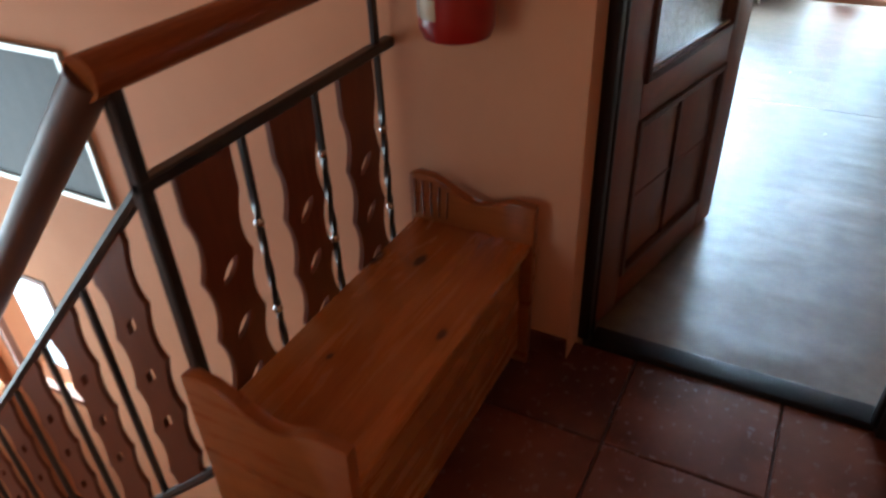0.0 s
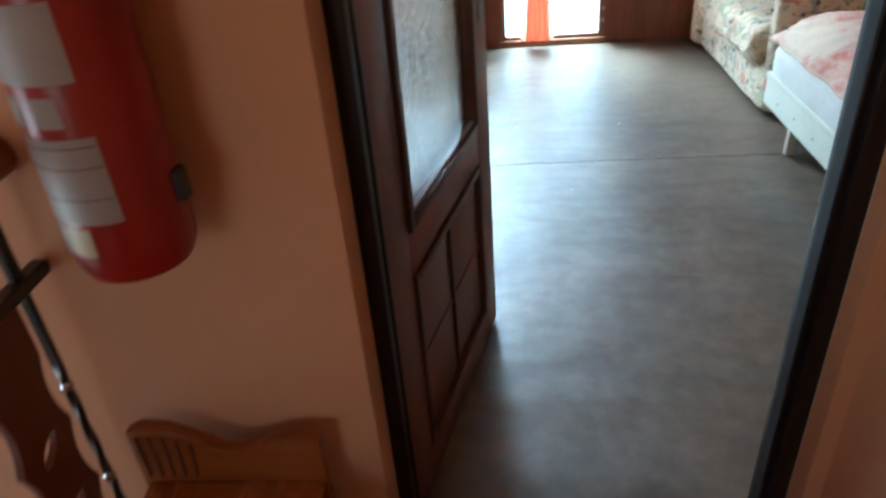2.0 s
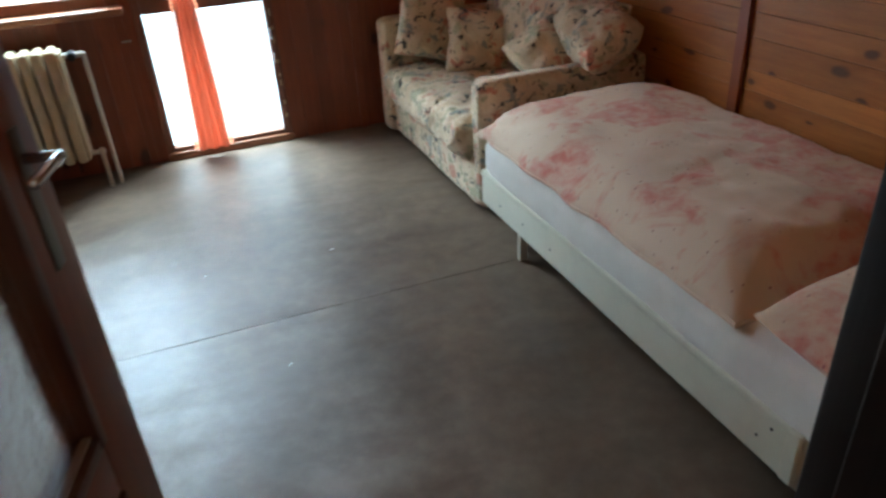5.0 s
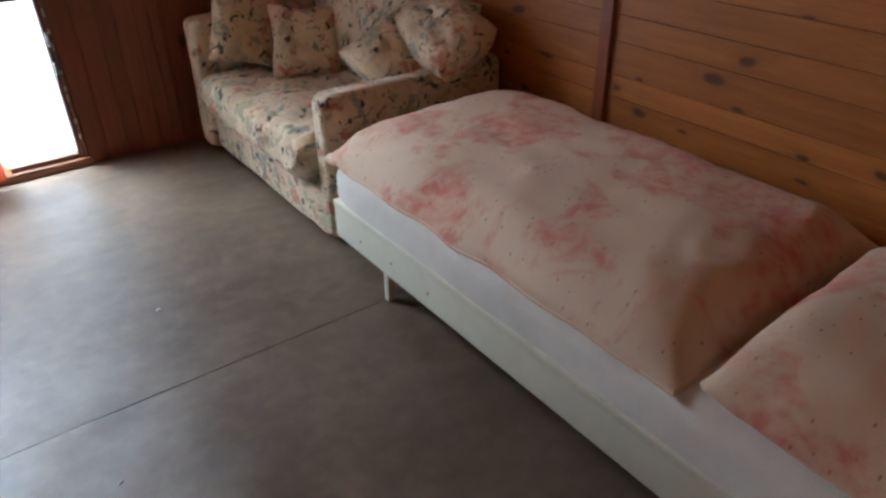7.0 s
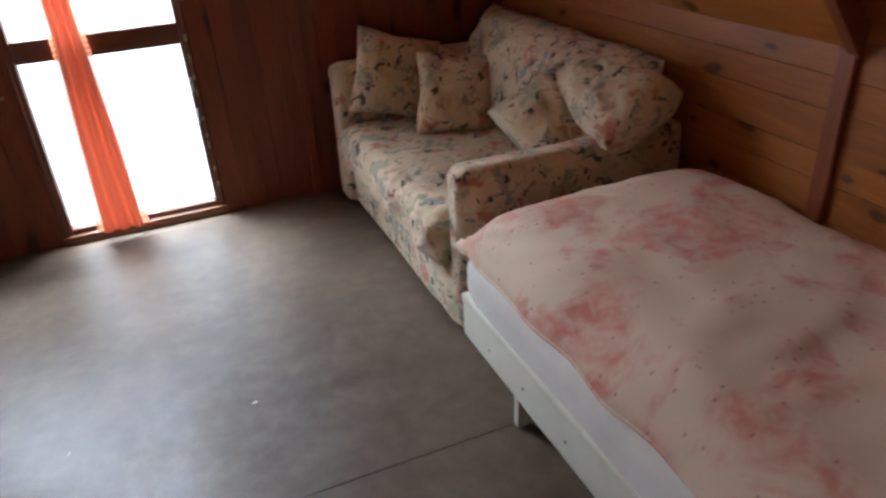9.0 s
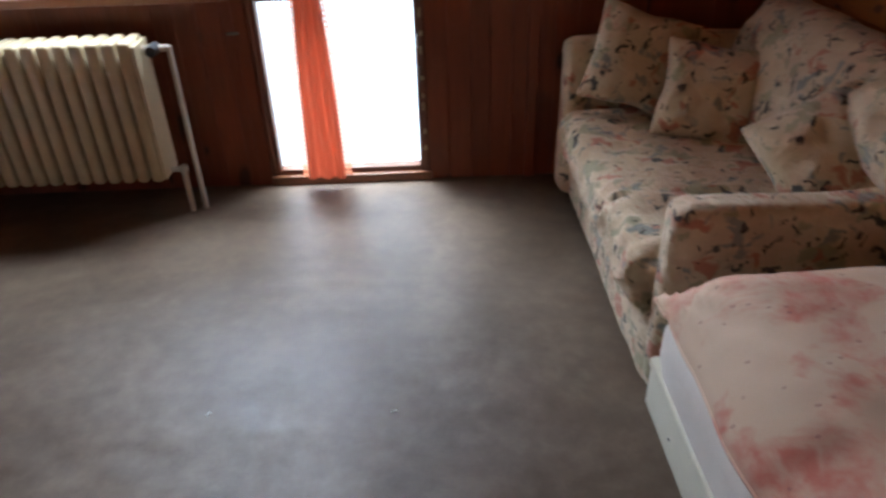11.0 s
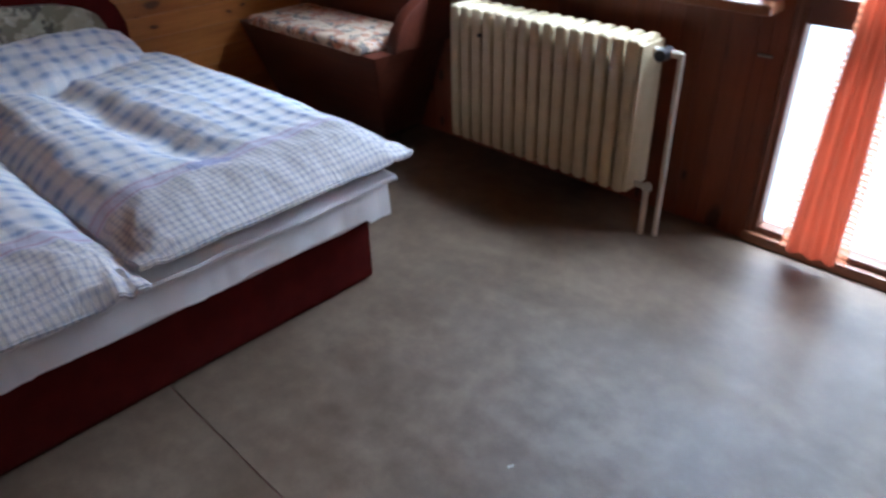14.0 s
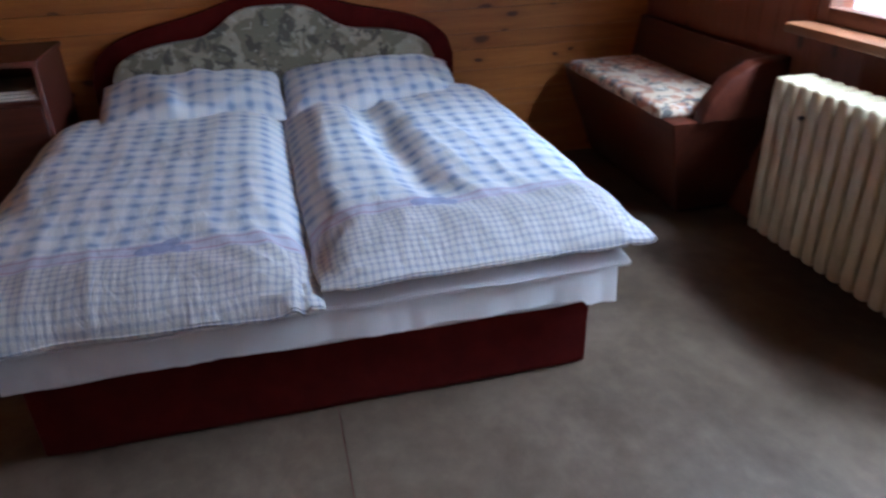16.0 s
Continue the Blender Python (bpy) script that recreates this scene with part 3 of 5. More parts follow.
# slope of the roof over the sofa, with its cheek and trims
BAT_Y, KNEE = 3.60, 1.0
whole("ceiling_slope", slab([(RIGHT_X, KNEE), (RIGHT_X + 0.06, KNEE), (RIGHT_X + 0.06 - 1.2, KNEE + 1.45), (RIGHT_X - 1.2, KNEE + 1.45)], 1, BAT_Y, WIN_Y - 0.012), pine_y, "sloping board ceiling over the sofa", kind="structure")
whole("trim", slab([(RIGHT_X - 0.02, KNEE - 0.01), (RIGHT_X + 0.03, KNEE + 0.03), (RIGHT_X - 1.17, KNEE + 1.48), (RIGHT_X - 1.24, KNEE + 1.44)], 1, BAT_Y - 0.035, BAT_Y), pine_x, "reddish wooden trim along the roof slope", kind="structure")
whole("trim", box((RIGHT_X - 0.032, BAT_Y - 0.028, 0.0), (RIGHT_X - 0.006, BAT_Y + 0.028, KNEE + 0.02), 0.004), pine_z, "upright reddish batten over the board joint", kind="structure")
whole("trim", box((1.075, WIN_Y - 0.034, 0.0), (1.125, WIN_Y - 0.013, TOP), 0.004), pine_z, "upright batten on the window wall", kind="structure")
whole("trim", box((RIGHT_X - 0.03, WIN_Y - 0.04, 0.0), (RIGHT_X - 0.013, WIN_Y - 0.0135, KNEE), 0.004), pine_z, "upright corner batten", kind="structure")


# ---- windows ----
def sash(win, x0, x1, z0, z1, bar=0.055, y0=5.712, y1=5.775):
    """A frame of four bars with a pane in it."""
    part("frame_bar", box((x0, y0, z0), (x0 + bar, y1, z1), 0.006, 2), frame_paint, win)
    part("frame_bar", box((x1 - bar, y0, z0), (x1, y1, z1), 0.006, 2), frame_paint, win)
    part("frame_bar", box((x0 + bar, y0, z0), (x1 - bar, y1, z0 + bar), 0.006, 2), frame_paint, win)
    part("frame_bar", box((x0 + bar, y0, z1 - bar), (x1 - bar, y1, z1), 0.006, 2), frame_paint, win)
    pane = part("pane", box((x0 + bar - 0.004, 5.74, z0 + bar - 0.004), (x1 - bar + 0.004, 5.745, z1 - bar + 0.004)), clear_glass, win, "clear window pane", smooth=False)
    pane.visible_shadow = False


window_1 = thing("window_1", (0.25, 5.74, 0.0), "tall brown-framed balcony window with two bright panes", "window", kind="structure")
part("outer_frame", box((AX0, 5.706, AZ0), (AX0 + 0.02, 5.80, AZ1), 0.005), frame_paint, window_1)
part("outer_frame", box((AX1 - 0.02, 5.706, AZ0), (AX1, 5.80, AZ1), 0.005), frame_paint, window_1)
part("outer_frame", box((AX0 + 0.02, 5.706, AZ1 - 0.035), (AX1 - 0.02, 5.80, AZ1), 0.005), frame_paint, window_1)
part("window_sill", box((AX0 - 0.005, 5.688, 0.0), (AX1 + 0.01, 5.80, 0.045), 0.008, 2), sill_wood, window_1, "low wooden sill on the floor")
sash(window_1, AX0 + 0.017, AX1 - 0.017, 0.045, 2.05, 0.026)
part("transom", box((AX0 + 0.043, 5.708, 0.845), (AX1 - 0.043, 5.778, 0.94), 0.008, 2), frame_paint, window_1)
for z in (0.52, 0.66, 1.30):
    part("hinge", rod((AX1 - 0.03, 5.702, z - 0.035), (AX1 - 0.03, 5.702, z + 0.035), 0.008, bm=None), chrome, window_1, "small steel hinge")
for k in range(3):
    for x0 in (0.27, 0.43):
        part("vent_mark", box((x0, 5.734, 0.985 + 0.032 * k), (x0 + 0.085, 5.738, 0.991 + 0.032 * k)), label_paper, window_1, "faint grey line on the pane", smooth=False)
rng = random.Random(4)
for k in range(9):
    z = 0.16 + 0.085 * k + rng.uniform(-0.02, 0.02)
    part("paint_chip", box((AX1 - 0.022, 5.7035, z), (AX1 - rng.uniform(0.008, 0.015), 5.7065, z + rng.uniform(0.012, 0.045)), 0.001), pale_trim, window_1, "pale chipped paint on the frame")
window_2 = thing("window_2", (-0.92, 5.74, 0.88), "wide brown-framed window over the radiator", "window", kind="structure")
part("window_sill", box((BX0 - 0.03, 5.60, 0.875), (BX1 + 0.02, 5.80, 0.912), 0.008, 2), sill_wood, window_2, "worn brown wooden window sill")
sash(window_2, BX0, (BX0 + BX1) / 2 + 0.01, 0.912, BZ1, 0.06)
sash(window_2, (BX0 + BX1) / 2 + 0.012, BX1, 0.912, BZ1, 0.06)

dull_metal = Mat("dull_metal", (0.16, 0.15, 0.14), 0.35, 0.9).m
# ---- room door, standing open ----
HX, HY = -0.372, 1.664
door = thing("door_1", (HX, HY, 0.0), "open brown panelled door with hammered glass", "door", kind="structure")
DOOR_W, DOOR_T = 0.834, 0.042
swing = math.atan2(2.475 - HY, -0.176 - HX)


def leaf(name, u0, u1, z0, z1, w0, w1, mat, label="", bevel=0.004, parent=None, smooth=True):
    """A block of the door leaf: u along it from the hinge, w through its thickness."""
    b = box((u0, w0, z0), (u1, w1, z1), bevel, 2 if bevel else 1)
    bmesh.ops.transform(b, matrix=Matrix.Translation((HX, HY, 0)) @ Matrix.Rotation(swing, 4, "Z"), verts=b.verts)
    return part(name, b, mat, parent or door, label, smooth)


T0, T1 = 0.0, DOOR_T
LS, RS = 0.125, DOOR_W - 0.135
leaf("stile", 0.0, LS, 0.012, 2.02, T0, T1, door_wood_z)
leaf("stile", RS, DOOR_W, 0.012, 2.02, T0, T1, door_wood_z)
leaf("bottom_rail", LS, RS, 0.012, 0.13, T0, T1, door_wood_y)
leaf("middle_rail", LS, RS, 0.655, 0.765, T0, T1, door_wood_y)
leaf("top_rail", LS, RS, 1.90, 2.02, T0, T1, door_wood_y)
for k, (a, b) in enumerate(((LS + 0.02, 0.402), (0.417, RS - 0.02))):
    leaf("panel", a, b, 0.15, 0.635, T0 + 0.010, T1 - 0.010, door_wood_z, "raised wooden door panel", 0.006)
for a, b in ((LS + 0.02, 0.402), (0.417, RS - 0.02)):
    leaf("cross_bar", a, b, 0.385, 0.400, T0 + 0.007, T1 - 0.007, door_wood_y, bevel=0.003)
leaf("mullion", 0.402, 0.417, 0.13, 0.655, T0 + 0.002, T1 - 0.002, bead_shaded_rail_wood, bevel=0.003)
for a, b, c, d in ((LS, LS + 0.02, 0.13, 0.655), (RS - 0.02, RS, 0.13, 0.655)):
    leaf("bead", a, b, c, d, T0 - 0.008, T1 + 0.008, bead_shaded_rail_wood, "dark moulded bead")
for c, d in ((0.13, 0.152), (0.633, 0.655)):
    leaf("bead", LS + 0.02, RS - 0.02, c, d, T0 - 0.008, T1 + 0.008, bead_shaded_rail_wood, "dark moulded bead")
pane = leaf("glass_pane", LS + 0.003, RS - 0.003, 0.768, 1.897, 0.017, 0.025, wavy_glass, "hammered frosted glass pane", 0.0, smooth=False)
pane.visible_shadow = False
for a, b, c, d in ((LS, LS + 0.025, 0.765, 1.90), (RS - 0.025, RS, 0.765, 1.90)):
    leaf("glazing_bead", a, b, c, d, T0 - 0.010, T1 + 0.010, bead_shaded_rail_wood, "dark moulded glazing bead")
leaf("glazing_bead", LS + 0.025, RS - 0.025, 0.765, 0.79, T0 - 0.010, T1 + 0.010, bead_shaded_rail_wood, "dark moulded glazing bead")
leaf("glazing_bead", LS + 0.025, RS - 0.025, 1.875, 1.90, T0 - 0.010, T1 + 0.010, bead_shaded_rail_wood, "dark moulded glazing bead")
leaf("glass_edge", LS + 0.025, RS - 0.025, 0.79, 0.797, T0 + 0.002, 0.015, label_paper, "pale putty line along the glass", 0.001)
for s in (1, -1):
    w = T1 if s > 0 else T0
    plate = leaf("handle_plate", DOOR_W - 0.080, DOOR_W - 0.048, 1.04, 1.25, min(w, w + s * 0.004), max(w, w + s * 0.004), dull_metal, "dull metal handle plate", 0.0015)
    leaf("neck", DOOR_W - 0.071, DOOR_W - 0.057, 1.200, 1.214, min(w, w + s * 0.052), max(w, w + s * 0.052), chrome, parent=plate, bevel=0.005)
    leaf("lever", DOOR_W - 0.165, DOOR_W - 0.057, 1.199, 1.215, min(w + s * 0.044, w + s * 0.058), max(w + s * 0.044, w + s * 0.058), chrome, "chromed door lever", parent=plate, bevel=0.006)
key = leaf("key", DOOR_W - 0.068, DOOR_W - 0.062, 1.085, 1.10, T1 + 0.004, T1 + 0.04, chrome, "small steel key in the lock", 0.002)

# ---- staircase railing ----
RX = -0.94
railing = thing("stair_railing", (RX, 1.1, 0.0), "iron railing with carved brown wooden balusters and round handrail", "railing")
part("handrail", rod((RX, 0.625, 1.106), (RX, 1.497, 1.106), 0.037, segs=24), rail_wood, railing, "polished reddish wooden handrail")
part("mid_rail", box((RX - 0.015, 0.655, 0.885), (RX + 0.015, 1.497, 0.912), 0.004), black_iron, railing, "black iron bar")
part("low_rail", box((RX - 0.015, 0.655, 0.09), (RX + 0.015, 1.497, 0.115), 0.004), black_iron, railing, "black iron bar")
part("corner_post", box((RX - 0.014, 0.655, -0.2), (RX + 0.014, 0.685, 1.075), 0.004), black_iron, railing, "black iron post")


def spindle(y, z0=0.10, z1=0.895, x=RX, up=1.04):
    """A square iron bar, twisted in the middle, with two bright knops."""
    b = bmesh.new()
    rings = []
    for k in range(41):
        z = z0 + (z1 - z0) * k / 40
        s = min(1, max(0, (k - 8) / 24))
        a = s * math.pi * 2.5
        rings.append([b.verts.new((x + 0.0095 * math.cos(a + q * math.pi / 2 + 0.785), y + 0.0095 * math.sin(a + q * math.pi / 2 + 0.785), z)) for q in range(4)])
    for r0, r1 in zip(rings, rings[1:]):
        for q in range(4):
            b.faces.new((r0[q], r0[(q + 1) % 4], r1[(q + 1) % 4], r1[q]))
    b.faces.new(rings[0][::-1]), b.faces.new(rings[-1])
    sp = part("spindle", b, black_iron, railing, "twisted black iron spindle")
    if up:
        part("bracket", box((x - 0.008, y - 0.012, z1 + 0.015), (x + 0.008, y + 0.012, up), 0.003), black_iron, sp)
    for z in (0.68, 0.44):
        part("knop", lathe([(0.006, -0.012), (0.011, -0.006), (0.012, 0), (0.011, 0.006), (0.006, 0.012)], (x, y, z + (0.05 if 1.1 < y < 1.3 else 0)), 12), chrome, sp, "bright metal knop")


for y in (1.43, 1.165, 0.92):
    spindle(y, up=1.072 if y > 1.4 else 0)


def baluster(at, w=0.15, h=0.76, hole="lens", along=(0, 1, 0), shear=0.0, parent=None):
    """A flat carved board: scalloped sides with sharp points between them, three cut-outs, eased thickness."""
    pts = []
    n = 72
    for k in range(n + 1):
        z = h * k / n
        d = z - 0.065
        bite = abs(math.sin(math.pi * d / 0.152)) ** 0.75 if -0.06 < d < 0.608 else 0.0
        pts.append((w / 2 - 0.021 * bite - (0.004 if d > 0.608 else 0.0), z))
    loops = [[(a, z) for a, z in pts] + [(-a, z) for a, z in reversed(pts)]]
    for z in (0.217, 0.365, 0.513):
        ring = []
        for k in range(20):
            a = 2 * math.pi * k / 20
            if hole == "lens":
                u, v = 0.035 * math.cos(a), 0.0155 * math.sin(a) * abs(math.sin(a)) ** 0.5
                ring.append((u * 0.72 - v * 0.69, z + u * 0.69 + v * 0.72))
            else:
                q = max(abs(math.cos(a)), abs(math.sin(a)))
                ring.append((0.017 * math.cos(a) / q, z + 0.016 * math.sin(a) / q))
        loops.append(ring)
    al = Vector(along)
    out = Vector((0, 0, 1)).cross(al).normalized()
    b = bmesh.new()
    rims = []
    for loop in loops:
        vs = [b.verts.new(Vector(at) + al * a + Vector((0, 0, z + shear * a)) - out * 0.007) for a, z in loop]
        rims += [b.edges.new((vs[k], vs[(k + 1) % len(vs)])) for k in range(len(vs))]
    bmesh.ops.triangle_fill(b, use_beauty=True, use_dissolve=False, edges=rims)
    back = bmesh.ops.extrude_face_region(b, geom=list(b.faces))["geom"]
    bmesh.ops.translate(b, verts=[g for g in back if isinstance(g, bmesh.types.BMVert)], vec=out * 0.014)
    return part("baluster", b, baluster_wood, parent or railing, "carved brown baluster with cut-outs")


for y in (1.326, 1.072, 0.808):
    baluster((RX, y, 0.115), w=0.152, h=0.772)

# flight going down along the well, at 45 degrees towards the west
SY = 0.67
flight_rail = thing("flight_railing", (-1.8, SY, -0.9), "sloping stair railing with iron bars and carved balusters", "railing")
# same wood as the level handrail; its shade is painted in with darker brown
part("handrail", rod((RX, SY - 0.025, 1.108), (-2.75, SY - 0.025, -0.70), 0.037, segs=24), bead_shaded_rail_wood, flight_rail, "polished wooden handrail with its shade put into a darker colour")
part("mid_rail", rod((RX, SY, 0.895), (-2.75, SY, -0.915), 0.015, segs=8), black_iron, flight_rail, "black iron bar")
part("low_rail", rod((RX, SY, 0.165), (-2.75, SY, -1.645), 0.015, segs=8), black_iron, flight_rail, "black iron bar")
for k in range(6):
    x = RX - 0.17 - 0.28 * k
    baluster((x, SY, x - RX + 0.18), w=0.15, h=0.70, hole="slot", along=(1, 0, 0), shear=1.0, parent=flight_rail)
    b = box((x - 0.14 - 0.008, SY - 0.008, x - 0.14 - RX + 0.16), (x - 0.14 + 0.008, SY + 0.008, x - 0.14 - RX + 0.895), 0.002)
    part("spindle", b, black_iron, flight_rail, "black iron spindle")
part("end_post", box((-2.765, SY - 0.015, -2.8), (-2.735, SY + 0.015, -0.75), 0.004), black_iron, flight_rail)
stair = thing("staircase", (-2.0, 0.2, -2.8), "flight of brown wooden stairs going down", "stairs", kind="structure")
for k in range(14):
    x1 = -0.98 - 0.19 * k
    z = -0.012 - 0.188 * (k + 1)
    part("tread", box((x1 - 0.22, -0.30, z - 0.035), (x1, 0.62, z), 0.006), bench_x, stair)
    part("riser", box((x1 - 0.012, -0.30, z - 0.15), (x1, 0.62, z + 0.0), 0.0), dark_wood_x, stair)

# opening for daylight in the stairwell; the west and landing ones are added
for x0, x1, z0, z1 in ((-4.0, -3.84, -3.0, TOP), (-3.10, -3.05, -3.0, TOP), (-3.84, -3.10, -3.0, -1.55), (-3.84, -3.10, -0.58, TOP)):
    whole("wall_south", box((x0, LAND_Y, z0), (x1, ROOM_Y, z1)), wall_mat, "peach painted plaster wall of the stairwell", kind="structure")
window_3 = thing("window_3", (-3.47, LAND_Y, -1.55), "bright brown-framed stair window", "window", kind="structure")
for lo, hi in (((-3.84, -1.55), (-3.80, -0.58)), ((-3.14, -1.55), (-3.10, -0.58)), ((-3.80, -1.55), (-3.14, -1.51)), ((-3.80, -0.62), (-3.14, -0.58))):
    part("frame_bar", box((lo[0], LAND_Y - 0.006, lo[1]), (hi[0], LAND_Y + 0.04, hi[1]), 0.004), frame_paint, window_3)
outdoors = Mat("bright_overcast_distance", (0.8, 0.85, 0.9), 1.0)
outdoors.set("Emission Color", (0.80, 0.92, 1.0, 1)), outdoors.set("Emission Strength", 0.7)
whole("backdrop", box((-4.9, 2.55, -3.2), (-2.3, 2.60, -0.26)), outdoors.m, "pale overcast daylight outside the stair window", kind="structure")
# glowing sheet added so that the west opening does not look black
whole("backdrop", box((-5.05, -1.6, -3.2), (-5.0, 2.6, 1.6)), outdoors.m, "pale glowing sheet outside the added west opening", kind="structure")
# framed picture and bright stair window on the well's wall
picture = thing("framed_picture", (-2.72, LAND_Y, 0.05), "dark glazed picture in a pale metal frame on the stair wall", "picture")
part("sheet", box((-3.10, LAND_Y - 0.012, 0.08), (-2.34, LAND_Y - 0.001, 0.67)), grey_picture, picture, smooth=False)
for lo, hi in (((-3.13, 0.05), (-3.10, 0.70)), ((-2.34, 0.05), (-2.31, 0.70)), ((-3.10, 0.67), (-2.34, 0.70)), ((-3.10, 0.05), (-2.34, 0.08))):
    part("frame_bar", box((lo[0], LAND_Y - 0.022, lo[1]), (hi[0], LAND_Y - 0.001, hi[1]), 0.003), steel_trim, picture)

# ---- bench on the landing ----
bench = thing("bench", (-0.68, 1.1, 0.0), "varnished knotty pine bench with a lifting seat", "bench")
part("seat", box((-0.855, 0.60, 0.405), (-0.507, 1.425, 0.43), 0.006, 2), bench_y, bench, "shiny knotty pine seat board")
part("front_panel", box((-0.553, 0.62, 0.06), (-0.531, 1.42, 0.404), 0.003), bench_y, bench)
part("back_panel", box((-0.85, 0.62, 0.06), (-0.83, 1.42, 0.404), 0.003), bench_y, bench)


def bench_end(y0, y1, flutes):
    """An end board whose top dips in a curve between two raised shoulders, standing on two feet."""
    pts = [(-0.868, 0.0), (-0.79, 0.0), (-0.77, 0.07), (-0.60, 0.07), (-0.58, 0.0), (-0.508, 0.0), (-0.498, 0.535), (-0.56, 0.54)]
    for k in range(1, 9):
        t = k / 9
        pts.append((-0.575 - 0.19 * t, 0.54 - 0.045 * math.sin(math.pi * t) ** 1.2 + 0.022 * t))
    pts += [(-0.79, 0.568), (-0.84, 0.572), (-0.868, 0.56)]
    end = part("end_board", slab(pts, 1, y0, y1, bevel=0.004), bench_x, bench)
    for k in range(flutes):
        part("carving", rod((-0.85 + 0.024 * k, y0 - 0.0005, 0.445), (-0.852 + 0.026 * k, y0 - 0.0005, 0.55 - 0.010 * max(0, k - 2)), 0.0035, segs=8), baluster_wood, end, "dark carved flute")


bench_end(1.425, 1.455, 5)
bench_end(0.572, 0.60, 0)

# ---- fire extinguisher ----
ext = thing("fire_extinguisher", (-0.695, 1.402, 0.955), "red fire extinguisher hung on the wall with paper labels", "extinguisher")
EX, EY, EZ = -0.695, 1.402, 0.962
part("body", lathe([(0.054, 0.0), (0.078, 0.010), (0.087, 0.032), (0.088, 0.06), (0.088, 0.40), (0.080, 0.44), (0.055, 0.475), (0.024, 0.49), (0.022, 0.52)], (EX, EY, EZ), 40), red_paint, ext)
part("valve", box((EX - 0.02, EY - 0.02, EZ + 0.52), (EX + 0.02, EY + 0.02, EZ + 0.56), 0.005), black_plastic, ext)
part("lever", box((EX - 0.015, EY - 0.13, EZ + 0.56), (EX + 0.015, EY + 0.03, EZ + 0.575), 0.004), black_plastic, ext)
part("wall_bracket", box((EX - 0.03, EY + 0.084, EZ + 0.12), (EX + 0.03, LAND_Y - 0.001, EZ + 0.40), 0.004), black_iron, ext)
part("hose_clip", box((EX + 0.084, EY - 0.01, EZ + 0.10), (EX + 0.100, EY + 0.02, EZ + 0.15), 0.004), black_plastic, ext)


def wrap(name, a0, a1, z0, z1, mat, label, r=0.0888, n=14):
    """A paper label curved round the bottle; angles in degrees, -90 faces the landing."""
    b = bmesh.new()
    cols = []
    for k in range(n + 1):
        a = radians(a0 + (a1 - a0) * k / n)
        cols.append([b.verts.new((EX + rr * math.cos(a), EY + rr * math.sin(a), EZ + z)) for rr, z in ((r, z0), (r, z1), (r - 0.0005, z1), (r - 0.0005, z0))])
    for c0, c1 in zip(cols, cols[1:]):
        for q in range(4):
            b.faces.new((c0[q], c1[q], c1[(q + 1) % 4], c0[(q + 1) % 4]))
    b.faces.new(cols[0][::-1]), b.faces.new(cols[-1])
    return part(name, b, mat, ext, label)


wrap("label", -150, -62, 0.112, 0.235, label_paper, "greyish printed paper label")
wrap("label", -150, -62, 0.305, 0.40, label_paper, "greyish printed paper label")
for z in (0.148, 0.150 + 0.043, 0.222):
    wrap("printed_line", -148, -64, z, z + 0.002, dark_ink, "dark printed line", 0.0892)
for k in range(2):
    wrap("picture_mark", -140 + 36 * k, -118 + 36 * k, 0.25, 0.29, label_paper, "pale round instruction mark", 0.0889)
wrap("small_label", -128, -95, 0.060, 0.105, tan_paper, "small tan inspection label")
wrap("silver_sticker", -148, -130, 0.058, 0.108, steel_trim, "shiny silver sticker")

# ---- single bed ----
bed = thing("single_bed", (1.65, 2.95, 0.0), "narrow cream laminate bed with white sheet against the pine wall", "bed")
BX, BY0, BY1 = 1.195, 1.80, 4.02
part("side_rail", box((BX - 0.011, BY0, 0.148), (BX + 0.011, BY1, 0.305), 0.004, 2), bed_paint, bed, "cream laminate side rail")
part("rail_lip", box((BX - 0.020, BY0, 0.285), (BX + 0.011, BY1 - 0.01, 0.312), 0.005, 2), bed_paint, bed)
part("side_rail", box((2.12, BY0, 0.148), (2.142, BY1, 0.305), 0.004), bed_paint, bed, "cream laminate side rail")
part("foot_board", box((BX + 0.011, BY1 - 0.022, 0.148), (2.12, BY1, 0.305), 0.004), bed_paint, bed)
part("head_board", box((BX + 0.011, BY0, 0.148), (2.12, BY0 + 0.022, 0.62), 0.004), bed_paint, bed)
part("rail_bracket", box((BX - 0.030, 2.205, 0.165), (BX - 0.011, 2.245, 0.322), 0.004), bed_paint, bed)
for x in (BX + 0.012, 2.06):
    for y in (3.69, 2.02):
        part("leg", box((x, y, 0.0), (x + 0.035, y + 0.028, 0.15), 0.003), bed_paint, bed)
for y, z in ((3.83, 0.205), (3.62, 0.215), (3.40, 0.21), (2.30, 0.262), (2.34, 0.21)):
    part("screw_hole", rod((BX - 0.0125, y, z), (BX - 0.0105, y, z), 0.005, segs=10), black_plastic, bed, "dark screw hole")
mattress = part("mattress", puffed((1.175, 1.85, 0.285), (2.12, 4.005, 0.465), 0.06, 3, 0.006), bed_linen, bed, "mattress under a white fitted sheet")


